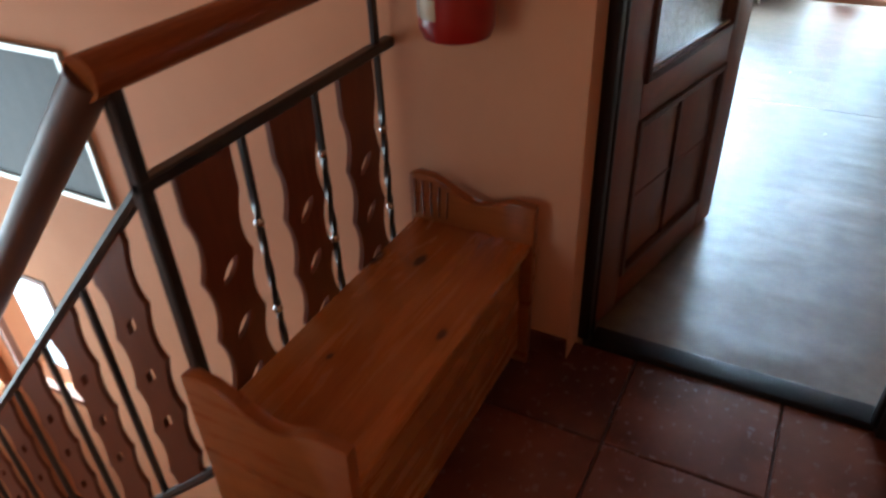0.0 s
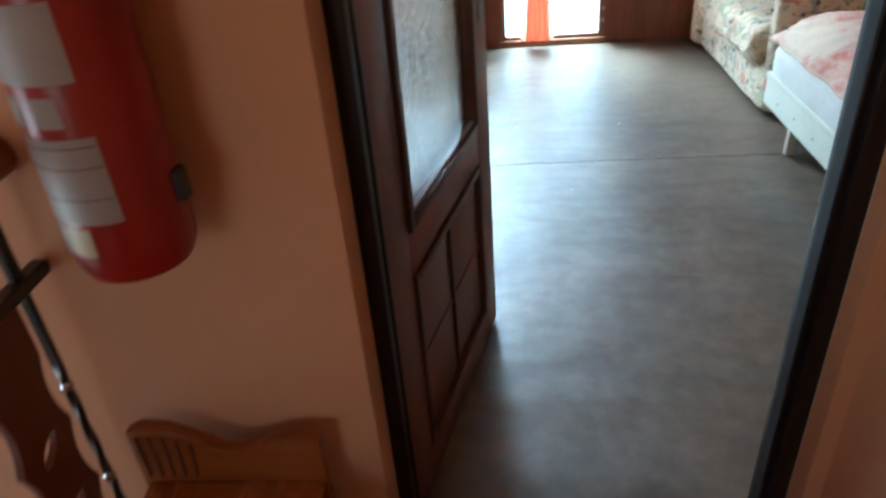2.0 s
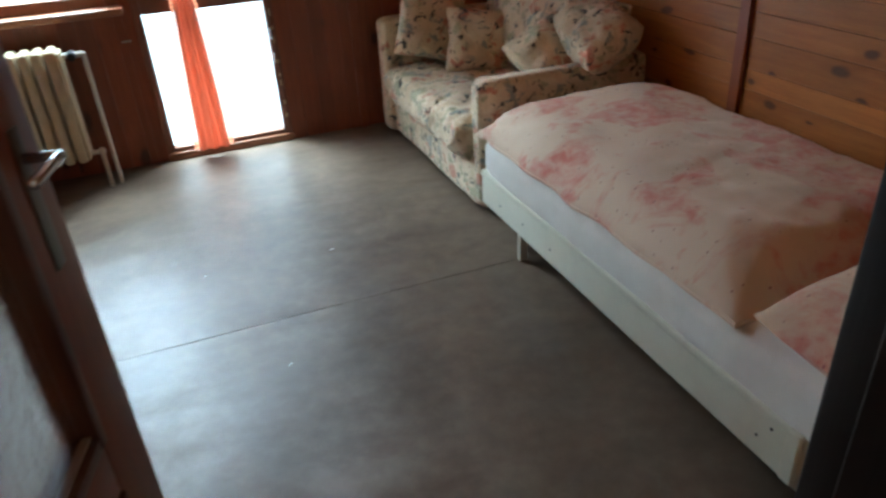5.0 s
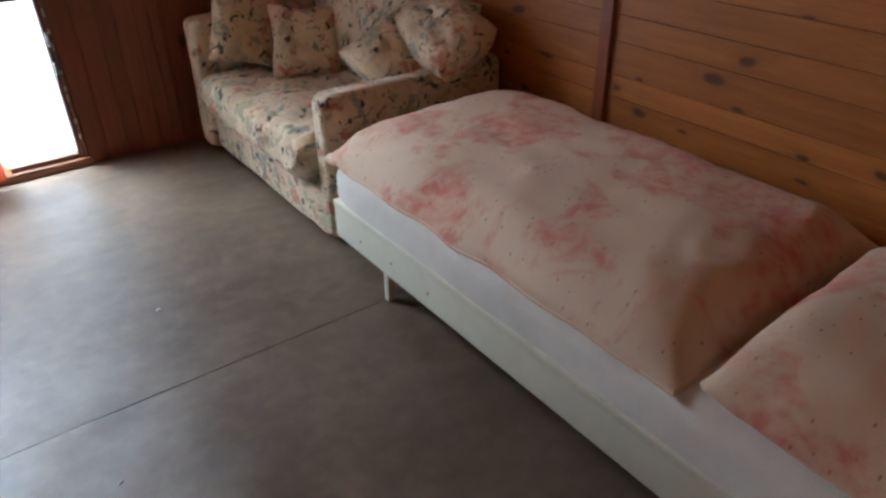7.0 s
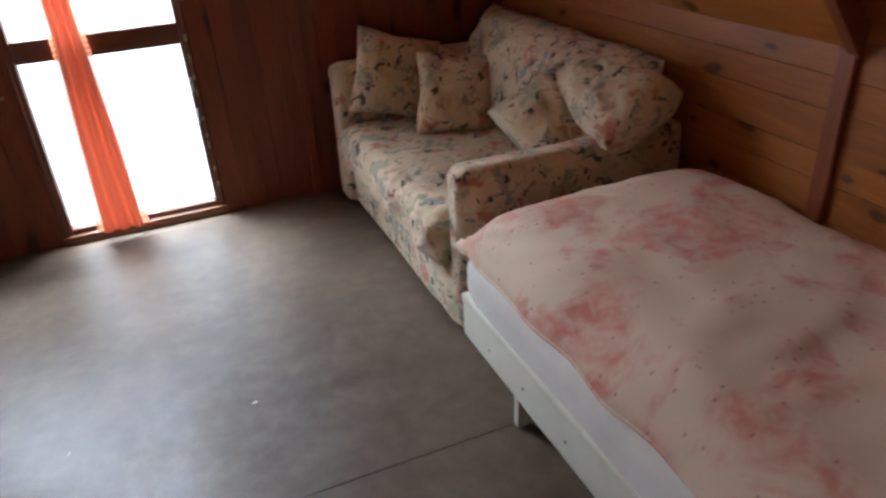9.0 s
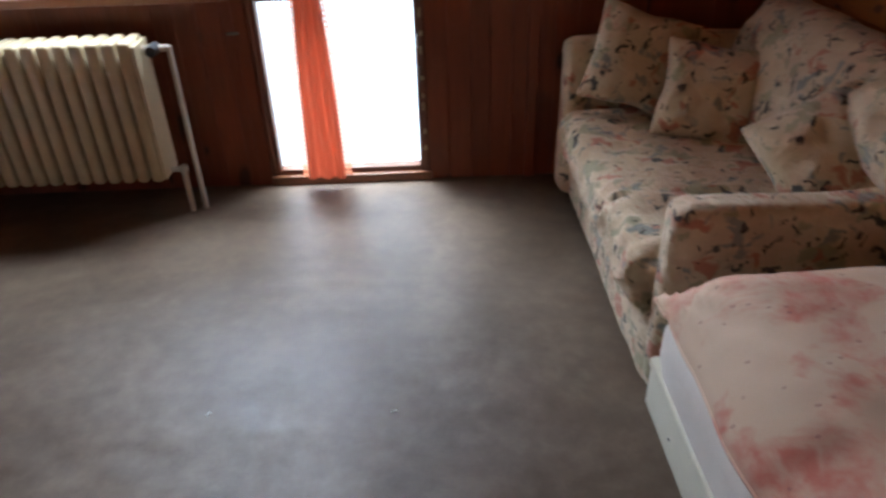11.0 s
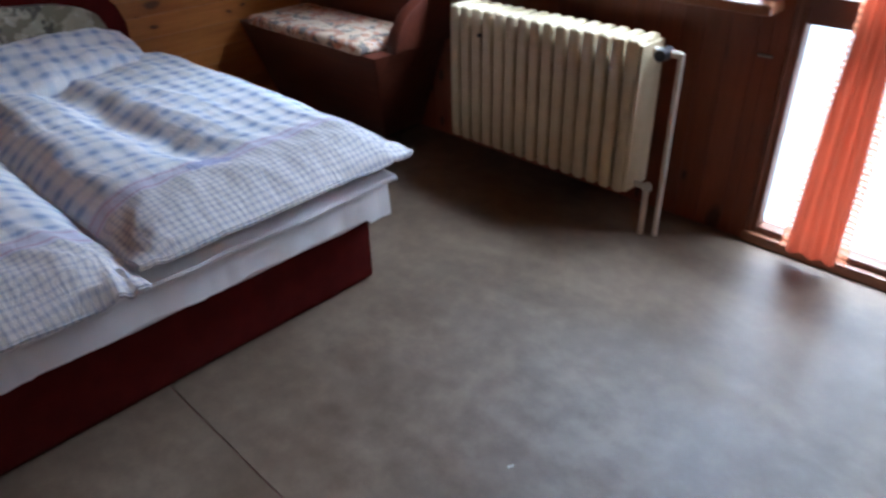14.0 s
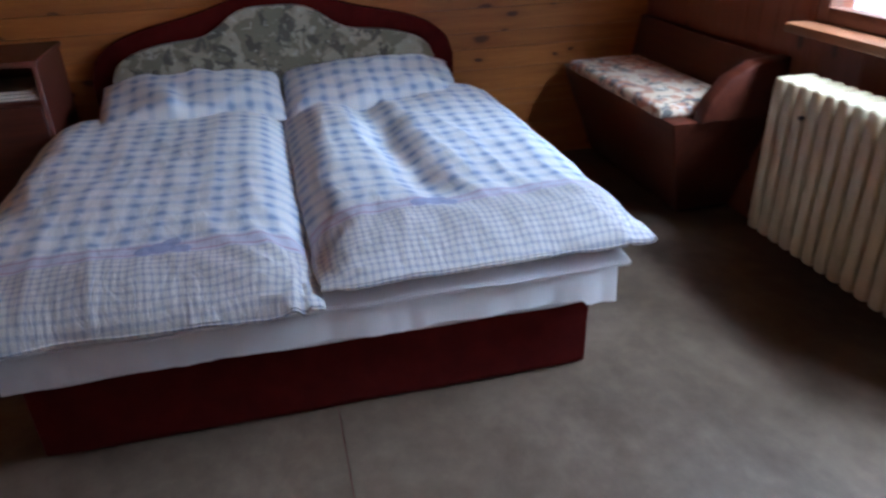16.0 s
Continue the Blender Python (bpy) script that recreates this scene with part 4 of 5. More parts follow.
def drape(name, x0, x1, y0, y1, base, height, seed, mat, label, category, hang=0.05, nx=70, ny=90, skew=0.0, crease=0.02, bulge=0.5, reach=0.24, group="", folds=(1.3, 6.0), ridge=3.6, fine=0.13, valley=None, fan=()):
    """A quilt lying on a bed: thick and lumpy in the middle, thin at its hem, drooping a little at the edges."""
    b = bmesh.new()
    fx, fy = folds
    top, low = {}, {}
    for i in range(nx + 1):
        for j in range(ny + 1):
            u, v = i / nx, j / ny
            x = x0 + (x1 - x0) * u
            y = y0 + (y1 - y0) * v + skew * (u - 0.5) * (1 - v)
            eu, ev = min(u, 1 - u) * abs(x1 - x0), min(v, 1 - v) * abs(y1 - y0)
            e = min(eu, ev)
            rise = (1 - (1 - min(1.0, eu / reach)) ** 2.4) * (1 - (1 - min(1.0, ev / reach)) ** 2.4)
            arch = 1 - bulge * (2 * u - 1) ** 2
            p = Vector((x * 3.1 + seed * 5, y * 3.1, seed))
            fold = noise.noise(p) * 0.6 + noise.noise(Vector((x * 9 + seed, y * 4.5, 1))) * 0.35 + noise.noise(Vector((x * 5 + y * 14, y * 5 - x * 8, seed))) * fine + noise.noise(Vector((x * 26, y * 20 + seed, 2))) * fine * 0.5 + (0.5 - abs(noise.noise(Vector((x * fx + y * 1.1, y * fy - x * 1.2, seed + 4))))) ** 3 * ridge
            z = base + 0.012 + height * rise * (0.55 + 0.45 * arch) + crease * fold * (0.35 + rise)
            if valley:
                ax, ay, bx, by, deep, wide = valley
                t = max(0.0, min(1.0, (x - ax) / (bx - ax)))
                off = y - (ay + (by - ay) * t) - 0.03 * noise.noise(Vector((x * 5, 0, seed)))
                z -= deep * rise * math.exp(-(off / wide) ** 2) * math.sin(math.pi * min(1.0, 0.15 + 0.85 * t)) ** 0.5
            for cx, cy, amp, count, far in fan:
                away = math.hypot(x - cx, y - cy)
                turn = math.atan2(y - cy, x - cx)
                z += amp * math.exp(-away / far) * min(1.0, away / 0.06) * (1 - 2 * abs(math.sin(turn * count + 2.0 * noise.noise(p * 1.2))))
            droop = hang * max(0, 1 - e / 0.07) ** 2
            wobble = 0.016 * noise.noise(Vector((x * 6, y * 6, seed + 9))) * (1 - rise)
            top[i, j] = b.verts.new((x + wobble, y + wobble, max(z - droop, base - hang)))
            edge = i in (0, nx) or j in (0, ny)
            low[i, j] = b.verts.new((x + wobble, y + wobble, max(z - droop, base - hang) - (0.018 if edge else min(0.03, 0.6 * (z - base)))))
    for i in range(nx):
        for j in range(ny):
            b.faces.new((top[i, j], top[i + 1, j], top[i + 1, j + 1], top[i, j + 1]))
            b.faces.new((low[i, j], low[i, j + 1], low[i + 1, j + 1], low[i + 1, j]))
    for j in range(ny):
        b.faces.new((top[0, j], top[0, j + 1], low[0, j + 1], low[0, j]))
        b.faces.new((top[nx, j], low[nx, j], low[nx, j + 1], top[nx, j + 1]))
    for i in range(nx):
        b.faces.new((top[i, 0], low[i, 0], low[i + 1, 0], top[i + 1, 0]))
        b.faces.new((top[i, ny], top[i + 1, ny], low[i + 1, ny], low[i, ny]))
    ob = thing(name, ((x0 + x1) / 2, (y0 + y1) / 2, base), label, category, group)
    ring = [(i, 0) for i in range(nx)] + [(nx, j) for j in range(ny)] + [(i, ny) for i in range(nx, 0, -1)] + [(0, j) for j in range(ny, 0, -1)]
    line = [(top[q].co + low[q].co) / 2 for q in ring]
    part("cover", b, mat, ob)
    seam = bmesh.new()
    loops = []
    for k, p in enumerate(line):
        way = (line[(k + 1) % len(line)] - line[k - 1]).normalized()
        side = way.cross(Vector((0, 0, 1))).normalized()
        up = side.cross(way)
        loops.append([seam.verts.new(p + (side * math.cos(a) + up * math.sin(a)) * 0.0045) for a in (0.4, 1.65, 2.9, 4.15, 5.4)])
    for k in range(len(loops)):
        r0, r1 = loops[k], loops[(k + 1) % len(loops)]
        for q in range(5):
            seam.faces.new((r0[q], r0[(q + 1) % 5], r1[(q + 1) % 5], r1[q]))
    part("seam", seam, mat, ob, "stitched seam round the hem")
    return ob


drape("duvet", 1.185, 2.14, 2.47, 4.06, 0.472, 0.128, 2, pink_cloth, "puffy pink and cream flowered duvet on the narrow bed", "duvet", hang=0.012, crease=0.018, reach=0.19, folds=(3.2, 7.0), ridge=1.9, fine=0.20, fan=((1.20, 4.02, 0.013, 7.0, 0.16),))
whole("pillow", cushion(0.82, 0.62, 0.20, pose(1.60, 2.13, 0.50, 6, 0, 3), 4, crumple=0.014), pink_cloth, "pink flowered pillow at the head of the bed", "pillow", smooth=True)

# ---- flowered sofa ----
sofa = thing("sofa", (1.65, 4.85, 0.0), "small sofa in worn cream flowered upholstery", "sofa")
part("base", puffed((1.235, 4.20, 0.02), (2.12, 5.52, 0.27), 0.035, 1, 0.006), sofa_cloth, sofa, "flowered front skirt of the sofa")
part("seat_cushion", puffed((1.185, 4.265, 0.235), (1.95, 5.46, 0.44), 0.075, 2, 0.010, 64, 0.013), sofa_cloth, sofa, "rumpled flowered seat cushion")
part("armrest", puffed((1.245, 4.155, 0.02), (2.10, 4.275, 0.645), 0.045, 3, 0.006), sofa_cloth, sofa, "flowered armrest beside the bed")
part("armrest", puffed((1.195, 5.43, 0.02), (2.10, 5.585, 0.705), 0.045, 4, 0.006), sofa_cloth, sofa, "flowered armrest by the window wall")
back = cushion(1.30, 0.50, 0.26, pose(1.97, 4.85, 0.64, 0, -72, 0) @ pose(0, 0, 0, 0, 0, 90), 5, crumple=0.016, power=4)
part("backrest", back, sofa_cloth, sofa, "padded flowered backrest")
part("back_frame", puffed((2.03, 4.16, 0.02), (2.13, 5.58, 0.66), 0.03, 8, 0.004), sofa_cloth, sofa)
part("bolster", cushion(0.52, 0.30, 0.26, pose(1.93, 4.35, 0.735, 0, -34, 0) @ pose(0, 0, 0, 0, 0, 82), 6, crumple=0.020, power=3.6, flat=0.5), sofa_cloth, sofa, "rounded end of the backrest cushion")
whole("scatter_cushion", cushion(0.40, 0.38, 0.16, pose(1.46, 5.335, 0.655, 74, 0, 0) @ pose(0, 0, 0, 0, 0, -17), 11, pinch=0.10, flat=0.5), sofa_cloth, "square flowered cushion leaning on the armrest", "cushion", "cushions on the sofa", smooth=True)
whole("scatter_cushion", cushion(0.37, 0.37, 0.17, pose(1.675, 5.13, 0.585, 66, 0, -16) @ pose(0, 0, 0, 0, 0, -6), 12, pinch=0.10, flat=0.5), sofa_cloth, "square flowered cushion leaning on another", "cushion", "cushions on the sofa", smooth=True)
whole("scatter_cushion", cushion(0.38, 0.35, 0.19, pose(1.79, 4.49, 0.64, 38, -25, 0), 13, pinch=0.08, flat=0.5), sofa_cloth, "flowered cushion tipped against the bed-side armrest", "cushion", "cushions on the sofa", smooth=True)

# ---- double bed ----
dbed = thing("double_bed", (-1.95, 3.70, 0.0), "double bed with a dark red velvet base and curved headboard", "bed")
part("base", puffed((-2.84, 2.88, 0.0), (-1.005, 4.535, 0.255), 0.018, 5, 0.002, 14), velvet, dbed, "dark red velvet bed base")
part("mattress", puffed((-2.80, 2.865, 0.24), (-0.975, 4.585, 0.405), 0.05, 6, 0.008, 22), sheet_cloth, dbed, "mattress under a white sheet")


def head_curve(y, drop=0.0):
    """The headboard's top: a high middle hump between two lower shoulders."""
    s = (y - 3.7075) / 0.8726
    hump = 0.12 * math.exp(-((s / 0.36) ** 2))
    shoulder = 0.25 * max(0.0, 1 - abs(s) ** 4) ** 0.5
    return 0.63 + hump + shoulder - drop


ys = [2.835 + 1.745 * k / 60 for k in range(61)]
part("headboard", slab([(2.835, 0.1)] + [(y, head_curve(y)) for y in ys] + [(4.58, 0.1)], 0, -2.925, -2.845, bevel=0.012), velvet, dbed, "dark red velvet headboard with a curved top")
yi = [2.93 + 1.54 * k / 60 for k in range(61)]


def pad_curve(y):
    s = (y - 3.70) / 0.77
    hump = 0.125 * math.exp(-((s / 0.34) ** 4))
    return 0.64 + hump + 0.165 * max(0.0, 1 - abs(s) ** 4) ** 0.5


part("headboard_pad", slab([(2.93, 0.45)] + [(y, pad_curve(y)) for y in yi] + [(4.47, 0.45)], 0, -2.85, -2.805, bevel=0.018), head_cloth, dbed, "grey-green flowered padding of the headboard")
# sheet hanging over the mattress edge at the foot
b = bmesh.new()
cols = []
for k in range(91):
    y = 2.86 + 1.735 * k / 90
    sway = 0.008 * noise.noise(Vector((y * 9, 0, 4))) + 0.004 * noise.noise(Vector((y * 30, 0, 5)))
    low = 0.280 + 0.018 * noise.noise(Vector((y * 5, 2, 4))) - (0.02 if k > 84 else 0)
    cols.append([b.verts.new((-0.990 + 0.004, y, 0.41)), b.verts.new((-0.966 + sway, y, 0.385)), b.verts.new((-0.962 + sway * 1.6, y, 0.32)), b.verts.new((-0.958 + sway * 2, y, low)),
                 b.verts.new((-0.963 + sway * 2, y, low)), b.verts.new((-0.968 + sway * 1.6, y, 0.32)), b.verts.new((-0.972 + sway, y, 0.38)), b.verts.new((-0.992, y, 0.404))])
for c0, c1 in zip(cols, cols[1:]):
    for q in range(8):
        b.faces.new((c0[q], c1[q], c1[(q + 1) % 8], c0[(q + 1) % 8]))
b.faces.new(cols[0]), b.faces.new(cols[-1][::-1])
part("hanging_sheet", b, sheet_cloth, dbed, "white sheet hanging over the foot of the mattress")
drape("duvet", -2.68, -0.90, 2.66, 3.70, 0.437, 0.105, 21, check_cloth, "blue and white checked duvet on the double bed", "duvet", hang=0.010, crease=0.016, bulge=0.15, group="duvets on the double bed", reach=0.20, ridge=2.0, fine=0.22, fan=((-0.92, 3.69, 0.016, 8.0, 0.24), (-2.66, 3.66, 0.010, 5.0, 0.2)))
drape("blanket", -2.35, -0.955, 2.80, 4.64, 0.404, 0.03, 25, sheet_cloth, "crumpled white blanket folded under the duvets", "blanket", hang=0.02, crease=0.016)
drape("duvet", -2.70, -0.940, 3.685, 4.70, 0.462, 0.085, 23, check_cloth_b, "blue and white checked duvet on the window side of the bed", "duvet", hang=0.0, crease=0.018, bulge=0.15, skew=0.03, fine=0.22, ridge=2.4, fan=((-0.95, 3.71, 0.012, 6.0, 0.20), (-0.96, 4.66, 0.010, 6.0, 0.2)), group="duvets on the double bed", reach=0.20, valley=(-2.45, 4.02, -1.15, 4.12, 0.055, 0.075))
whole("pillow", cushion(0.46, 0.80, 0.15, pose(-2.63, 3.29, 0.55, 0, 14, 2), 31, crumple=0.014), check_pillow, "blue and white checked pillow against the headboard", "pillow", "pillows on the double bed", smooth=True)
whole("pillow", cushion(0.46, 0.82, 0.15, pose(-2.62, 4.11, 0.55, 0, 14, -2), 32, crumple=0.014), check_pillow, "blue and white checked pillow beside the other", "pillow", "pillows on the double bed", smooth=True)

# ---- bedside cabinet ----
night = thing("bedside_cabinet", (-2.70, 2.42, 0.0), "dark red wooden bedside cabinet with an open shelf", "cabinet")
NX0, NX1, NY0, NY1 = -2.92, -2.50, 2.20, 2.72
part("side_panel", box((NX0, NY0, 0), (NX1, NY0 + 0.02, 0.80), 0.003), night_wood, night)
part("side_panel", box((NX0, NY1 - 0.02, 0), (NX1, NY1, 0.80), 0.003), night_wood, night)
part("top", box((NX0, NY0 - 0.01, 0.80), (NX1 + 0.012, NY1 + 0.01, 0.822), 0.004), night_wood, night)
part("shelf", box((NX0, NY0 + 0.02, 0.64), (NX1 - 0.005, NY1 - 0.02, 0.658), 0.002), night_wood, night)
part("door", box((NX1 - 0.02, NY0 + 0.022, 0.05), (NX1, NY1 - 0.022, 0.635), 0.004), night_wood, night)
part("back_panel", box((NX0, NY0 + 0.02, 0.03), (NX0 + 0.008, NY1 - 0.02, 0.80)), night_wood, night)
mag = thing("magazine", (-2.62, 2.52, 0.658), "pale folded magazine on the cabinet shelf", "magazine")
for k in range(3):
    part("page_block", box((-2.82, 2.26 + 0.01 * k, 0.659 + 0.012 * k), (-2.515 - 0.012 * k, 2.69 - 0.01 * k, 0.670 + 0.012 * k), 0.003), paper, mag)

# ---- flared chest seat by the window ----
chest = thing("chest_seat", (-2.25, 5.45, 0.0), "flared reddish wooden chest seat with a flowered cushion", "chest")


def flared(lo, hi, inset, mat, name, label=""):
    """A body whose foot is drawn in on the front and at the east end."""
    b = bmesh.new()
    (x0, y0, z0), (x1, y1, z1) = lo, hi
    low = [(x0, y0 + inset, z0), (x1 - inset, y0 + inset, z0), (x1 - inset, y1, z0), (x0, y1, z0)]
    top = [(x0, y0, z1), (x1, y0, z1), (x1, y1, z1), (x0, y1, z1)]
    lv, tv = [b.verts.new(p) for p in low], [b.verts.new(p) for p in top]
    b.faces.new(lv[::-1]), b.faces.new(tv)
    for q in range(4):
        b.faces.new((lv[q], lv[(q + 1) % 4], tv[(q + 1) % 4], tv[q]))
    bmesh.ops.bevel(b, geom=list(b.edges), offset=0.008, segments=2, affect="EDGES", profile=0.5)
    part(name, b, mat, chest, label)


flared((-2.90, 5.215, 0.02), (-1.745, 5.69, 0.52), 0.20, chest_wood, "body")
part("plinth", box((-2.88, 5.44, 0.0), (-1.97, 5.68, 0.03), 0.002), black_plastic, chest)
part("end_arm", slab([(5.33, 0.52), (5.70, 0.52), (5.70, 0.76), (5.54, 0.75), (5.43, 0.69), (5.36, 0.61)], 0, -1.80, -1.72, bevel=0.012), chest_wood, chest)
part("back_rest", slab([(5.62, 0.52), (5.70, 0.52), (5.70, 0.75), (5.66, 0.75)], 0, -2.90, -1.80, bevel=0.01), chest_wood, chest)
part("cushion", puffed((-2.78, 5.19, 0.515), (-1.82, 5.60, 0.575), 0.028, 9, 0.006), seat_cloth, chest, "thin flowered seat cushion")

# ---- radiator ----
rad = thing("radiator", (-0.95, 5.5, 0.17), "cream cast-iron sectional radiator under the window", "radiator")
SECT, RX0, RX1 = 15, -1.455, -0.515
pitch_x = (RX1 - RX0) / SECT
RYF, RYB, RZ0, RZ1 = 5.41, 5.575, 0.175, 0.775


def section_mesh():
    """One hollow-looking section: front and back columns, round top and bottom bosses, a thin web."""
    b = bmesh.new()
    w = pitch_x * 0.40
    for y0, y1 in ((RYF, RYF + 0.052), (RYF + 0.058, RYB - 0.058), (RYB - 0.052, RYB)):
        box((-w, y0, RZ0 + 0.03), (w, y1, RZ1 - 0.03), 0.012, 2, bm=b)
    for z in (RZ0 + 0.035, RZ1 - 0.035):
        box((-w, RYF, z - 0.035), (w, RYB, z + 0.035), 0.016, 3, bm=b)
        rod((-pitch_x / 2, (RYF + RYB) / 2, z), (pitch_x / 2, (RYF + RYB) / 2, z), 0.028, segs=14, bm=b)
    bmesh.ops.recalc_face_normals(b, faces=b.faces)
    for f in b.faces:
        f.smooth = True
    me = bpy.data.meshes.new("section")
    b.to_mesh(me)
    b.free()
    me.materials.append(cream_paint)
    me.set_sharp_from_angle(angle=radians(45))
    return me


sec = section_mesh()
for k in range(SECT):
    ob = new("section", sec)
    ob.parent = rad
    ob.location = Vector((RX0 + pitch_x * (k + 0.5), 0, 0)) - ORIGIN[rad]
part("end_plate", box((RX1 - 0.006, RYF + 0.004, RZ0 + 0.01), (RX1 + 0.012, RYB - 0.004, RZ1 - 0.015), 0.008, 2), cream_paint, rad)
part("plug", rod((-1.275, RYF - 0.004, 0.668), (-1.275, RYF + 0.01, 0.668), 0.008, segs=12), black_plastic, rad, "dark bleed plug")
part("plug", rod((-0.625, RYF - 0.004, 0.66), (-0.625, RYF + 0.01, 0.66), 0.008, segs=12), white_paint, rad)
valve = part("valve", rod((RX1 + 0.01, 5.50, 0.728), (-0.40, 5.50, 0.728), 0.014, segs=14), white_paint, rad)
part("valve_knob", rod((-0.455, 5.515, 0.727), (-0.455, 5.445, 0.727), 0.024, 0.021, 18), black_plastic, valve, "dark grey valve knob")
part("pipe", rod((-0.398, 5.50, 0.735), (-0.398, 5.50, 0.0), 0.011, segs=14), white_paint, rad, "thin white-painted pipe to the floor")
low_pipe = part("pipe", rod((RX1 + 0.01, 5.48, 0.205), (-0.445, 5.48, 0.205), 0.012, segs=14), white_paint, rad)
part("elbow", lathe([(0.008, -0.02), (0.018, -0.012), (0.02, 0), (0.018, 0.012), (0.008, 0.02)], (-0.448, 5.48, 0.205), 14), white_paint, low_pipe)
part("pipe", rod((-0.448, 5.475, 0.205), (-0.448, 5.475, 0.0), 0.012, segs=14), white_paint, rad, "thin white-painted pipe to the floor")
for x in (-1.3, -0.6):
    for z in (0.24, 0.68):
        part("wall_bracket", box((x - 0.012, 5.56, z), (x + 0.012, 5.71, z + 0.02), 0.003), cream_paint, rad)

# ---- curtain ----
curtain = thing("curtain", (0.135, 5.66, 0.05), "gathered sheer orange curtain hanging to the floor", "curtain")


def curtain_sheet(name, share, depth, pleats, y_mid, mat, label, rib=0.0):
    """A hanging cloth with upright pleats that flares towards its hem; rib: depth of its puckered edges."""
    b = bmesh.new()
    nu, nv = 44, 150
    grid = {}
    for i in range(nu + 1):
        for k in range(nv + 1):
            u, v = i / nu, k / nv
            z = 0.05 + 2.055 * v
            wide = share * (0.072 + 0.042 * max(0, 1 - v * 2.4) + 0.006 * math.sin(v * 9))
            mid = 0.146 - 0.008 * max(0, 1 - v * 2.4) + 0.006 * math.sin(v * 5 + 1)
            side = 2 * u - 1
            x = mid + side * wide + rib * abs(side) ** 3 * math.copysign(math.sin(z * 2 * math.pi / 0.0225), side)
            y = y_mid - depth * math.sin(u * math.pi * 2 * pleats + 1.2 * math.sin(v * 4)) - 0.010 * noise.noise(Vector((u * 6, v * 5, 2)))
            grid[i, k] = b.verts.new((x, y, z))
    for i in range(nu):
        for k in range(nv):
            b.faces.new((grid[i, k], grid[i + 1, k], grid[i + 1, k + 1], grid[i, k + 1]))
    return part(name, b, mat, curtain, label)


curtain_sheet("gauze", 1.0, 0.008, 3.0, 5.672, gauze_cloth, "thin see-through gauze with puckered cross ribs", 0.0045)
curtain_sheet("fold", 0.76, 0.013, 2.5, 5.648, curtain_cloth, "bunched orange folds in the middle")
rod_c = thing("curtain_rod", (-0.3, 5.66, 2.12), "wooden curtain rod above the windows", "curtain rod")
part("pole", rod((-1.75, 5.665, 2.125), (0.75, 5.665, 2.125), 0.012), rail_wood, rod_c)
for x in (-1.70, 0.70):
    part("bracket", box((x - 0.01, 5.66, 2.115), (x + 0.01, 5.708, 2.135), 0.003), black_iron, rod_c)

# ---- wall lamp between window and sofa ----
wl = thing("wall_lamp", (1.01, 5.66, 1.02), "unlit round beige wall lamp on the board wall", "lamp")
part("shade", lathe([(0.02, -0.012), (0.09, -0.006), (0.125, 0.01), (0.13, 0.02), (0.13, 0.03)], (1.01, 5.684, 1.148), 36, m=Matrix.Rotation(radians(-90), 4, "X") @ Matrix.Scale(-1, 4, (0, 0, 1))), lamp_glass, wl)
part("back_plate", box((1.0 - 0.05, 5.69, 1.10), (1.0 + 0.05, 5.706, 1.20), 0.004), black_iron, wl)

# ---- small latch on the window wall ----
latch = thing("wall_latch", (-0.19, 5.70, 0.715), "small pale metal latch on the board wall", "latch")
part("plate", box((-0.215, 5.700, 0.716), (-0.165, 5.708, 0.726), 0.002), steel_trim, latch)
part("hook", rod((-0.212, 5.697, 0.722), (-0.180, 5.697, 0.722), 0.003, segs=8), steel_trim, latch)

# ---- specks of dirt on the floor ----
for x, y, a in ((0.50, 4.168, 20), (-0.054, 4.187, 70), (0.17, 3.42, 40)):
    whole("paper_scrap", box((x - 0.009, y - 0.003, 0.0), (x + 0.009, y + 0.003, 0.003), 0.001, turn=Matrix.Rotation(radians(a), 4, "Z")), paper, "tiny pale scrap on the vinyl floor", "scrap")


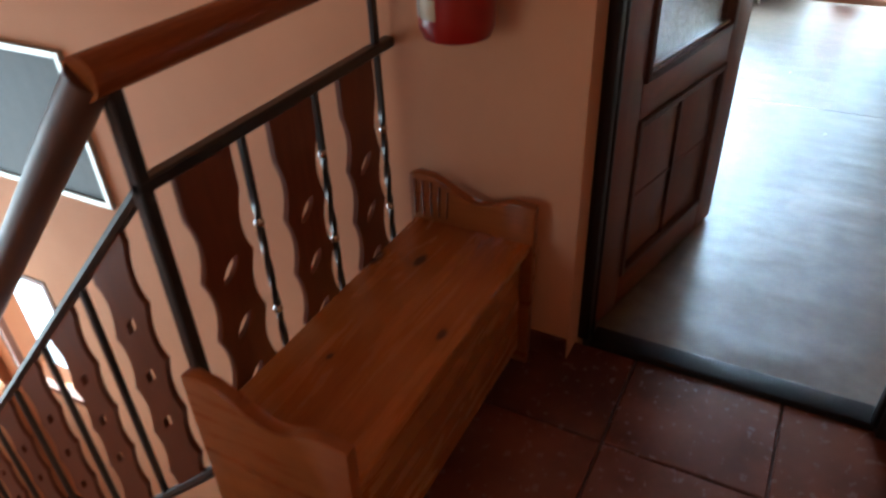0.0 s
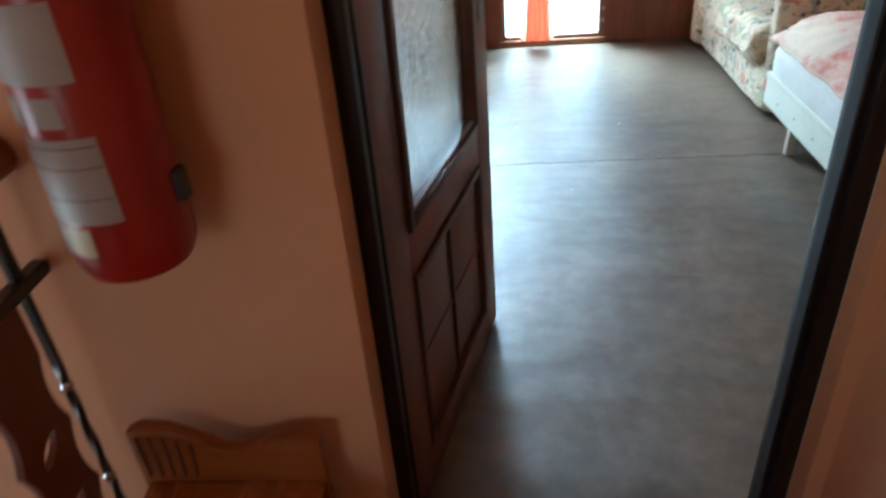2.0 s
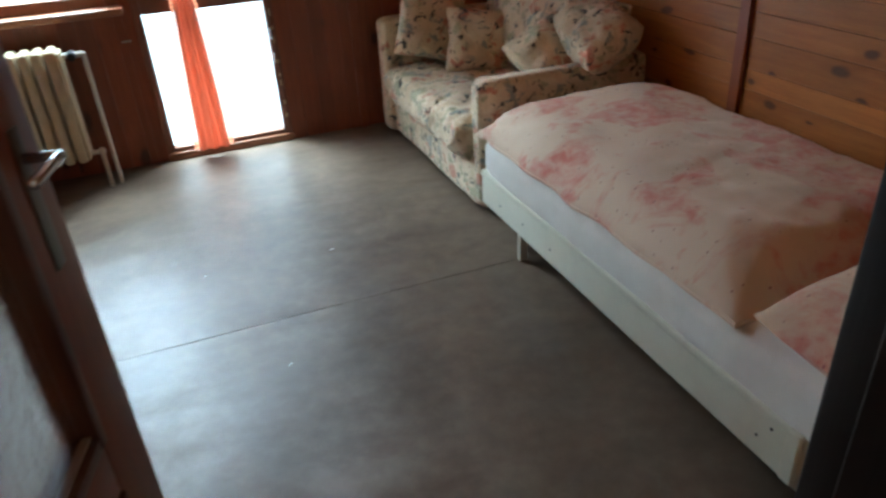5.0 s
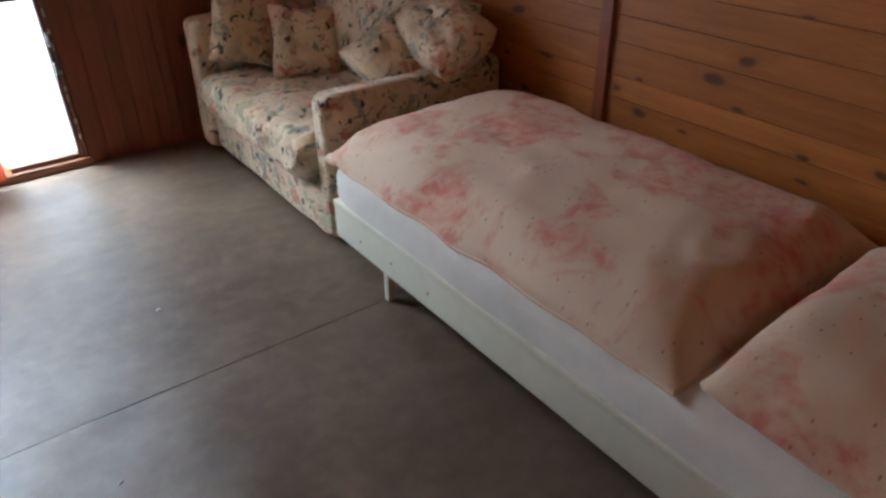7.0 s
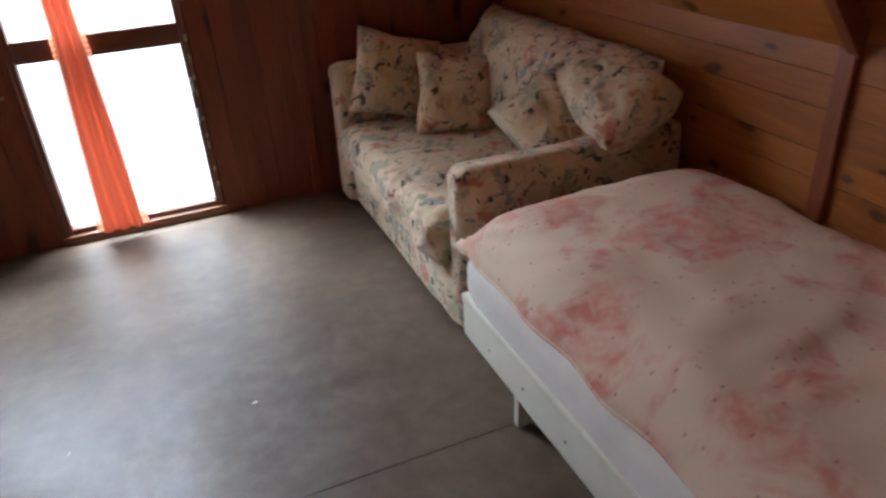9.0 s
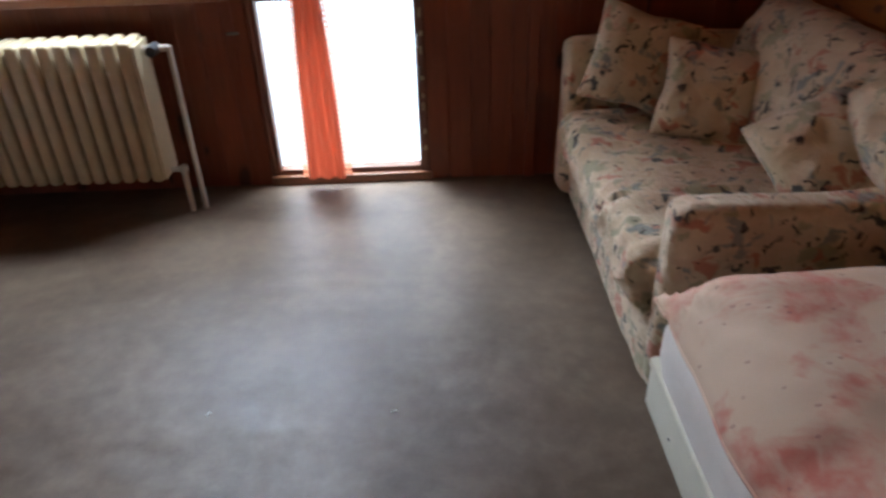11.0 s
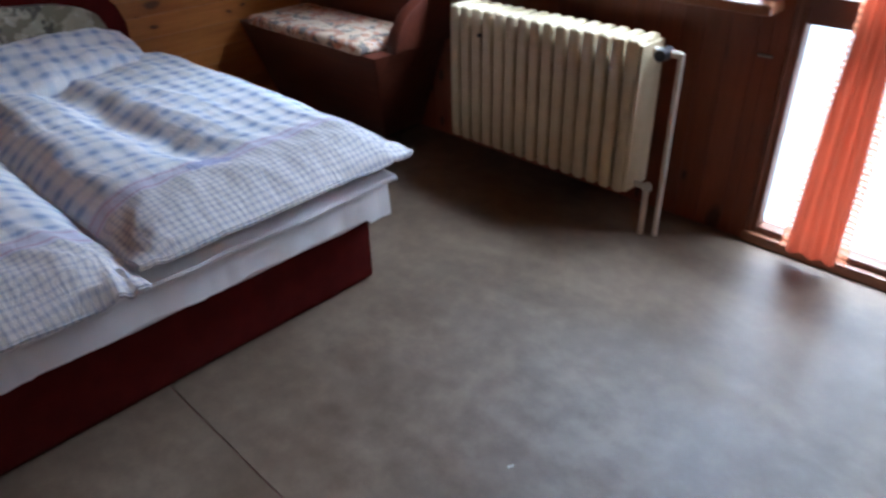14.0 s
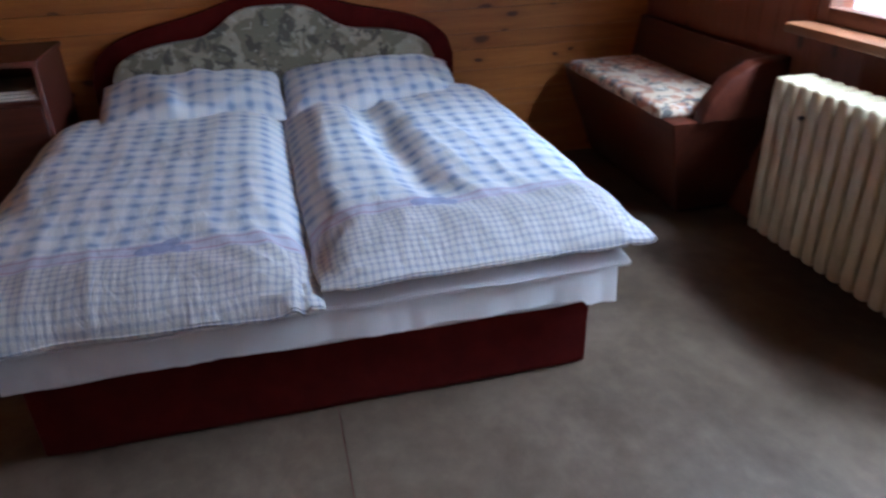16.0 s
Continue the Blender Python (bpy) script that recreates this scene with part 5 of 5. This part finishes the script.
# ---- boards of the walls and tiles of the landing ----
def piece(name, lo, hi, mat, parent, bevel=0.004):
    """A board or tile with its face edges eased: 12 to 44 triangles, about its own middle."""
    lo, hi = Vector(lo), Vector(hi)
    mid = (lo + hi) / 2
    b = box(lo - mid, hi - mid, bevel)
    bmesh.ops.recalc_face_normals(b, faces=b.faces)
    me = bpy.data.meshes.new(name)
    b.to_mesh(me)
    b.free()
    me.materials.append(mat)
    ob = new(name, me)
    ob.parent = parent
    ob.location = mid - ORIGIN[parent]
    return ob


BOARD = 0.1035
for wall, x0, x1, spans in ((wall_east, RIGHT_X - 0.012, RIGHT_X + 0.001, ((ROOM_Y + 0.002, BAT_Y), (BAT_Y, WIN_Y - 0.013))), (wall_west, LEFT_X - 0.001, LEFT_X + 0.012, ((ROOM_Y + 0.002, 3.4), (3.4, WIN_Y - 0.013)))):
    for y0, y1 in spans:
        z = 0.0
        while z < TOP - 0.02:
            far = wall is wall_east and y0 >= BAT_Y
            if far and z > KNEE - 0.05:
                break
            top = min(z + BOARD + (0.02 * math.sin(z * 37)), TOP)
            piece("board", (x0, y0, z + 0.0006), (x1, y1, top - 0.0006), pine_y, wall, 0.0022)
            z = top
x = LEFT_X + 0.013
k = 0
while x < RIGHT_X - 0.02:
    w = 0.095 + 0.012 * math.sin(k * 2.1)
    x1 = min(x + w, RIGHT_X - 0.013)
    for a, bb in ((AX0, AX1), (BX0, BX1)):
        if x < a < x1:
            x1 = a
        elif x < bb < x1:
            x1 = bb
    mid = (x + x1) / 2
    spans = [(0.0, TOP)]
    if AX0 < mid < AX1:
        spans = [(AZ1, TOP)]
    elif BX0 < mid < BX1:
        spans = [(0.0, 0.874), (BZ1, TOP)]
    for z0, z1 in spans:
        if x1 - x > 0.01:
            piece("board", (x + 0.0004, WIN_Y - 0.012, z0), (x1 - 0.0004, WIN_Y + 0.001, z1), pine_z, wall_north, 0.0016)
    x, k = x1, k + 1
TILE = 0.405
for i in range(-2, 3):
    for j in range(-7, 2):
        x0, y0 = -0.218 + TILE * i, 1.24 + TILE * j
        x1, y1 = min(x0 + TILE, 0.475), min(y0 + TILE, 1.584)
        x0 = max(x0, -0.98)
        if x1 - x0 > 0.03 and y1 - y0 > 0.03 and y0 > -1.7:
            piece("tile", (x0 + 0.003, y0 + 0.003, -0.013), (x1 - 0.003, y1 - 0.003, 0.0), tiles_mat, landing, 0.003)
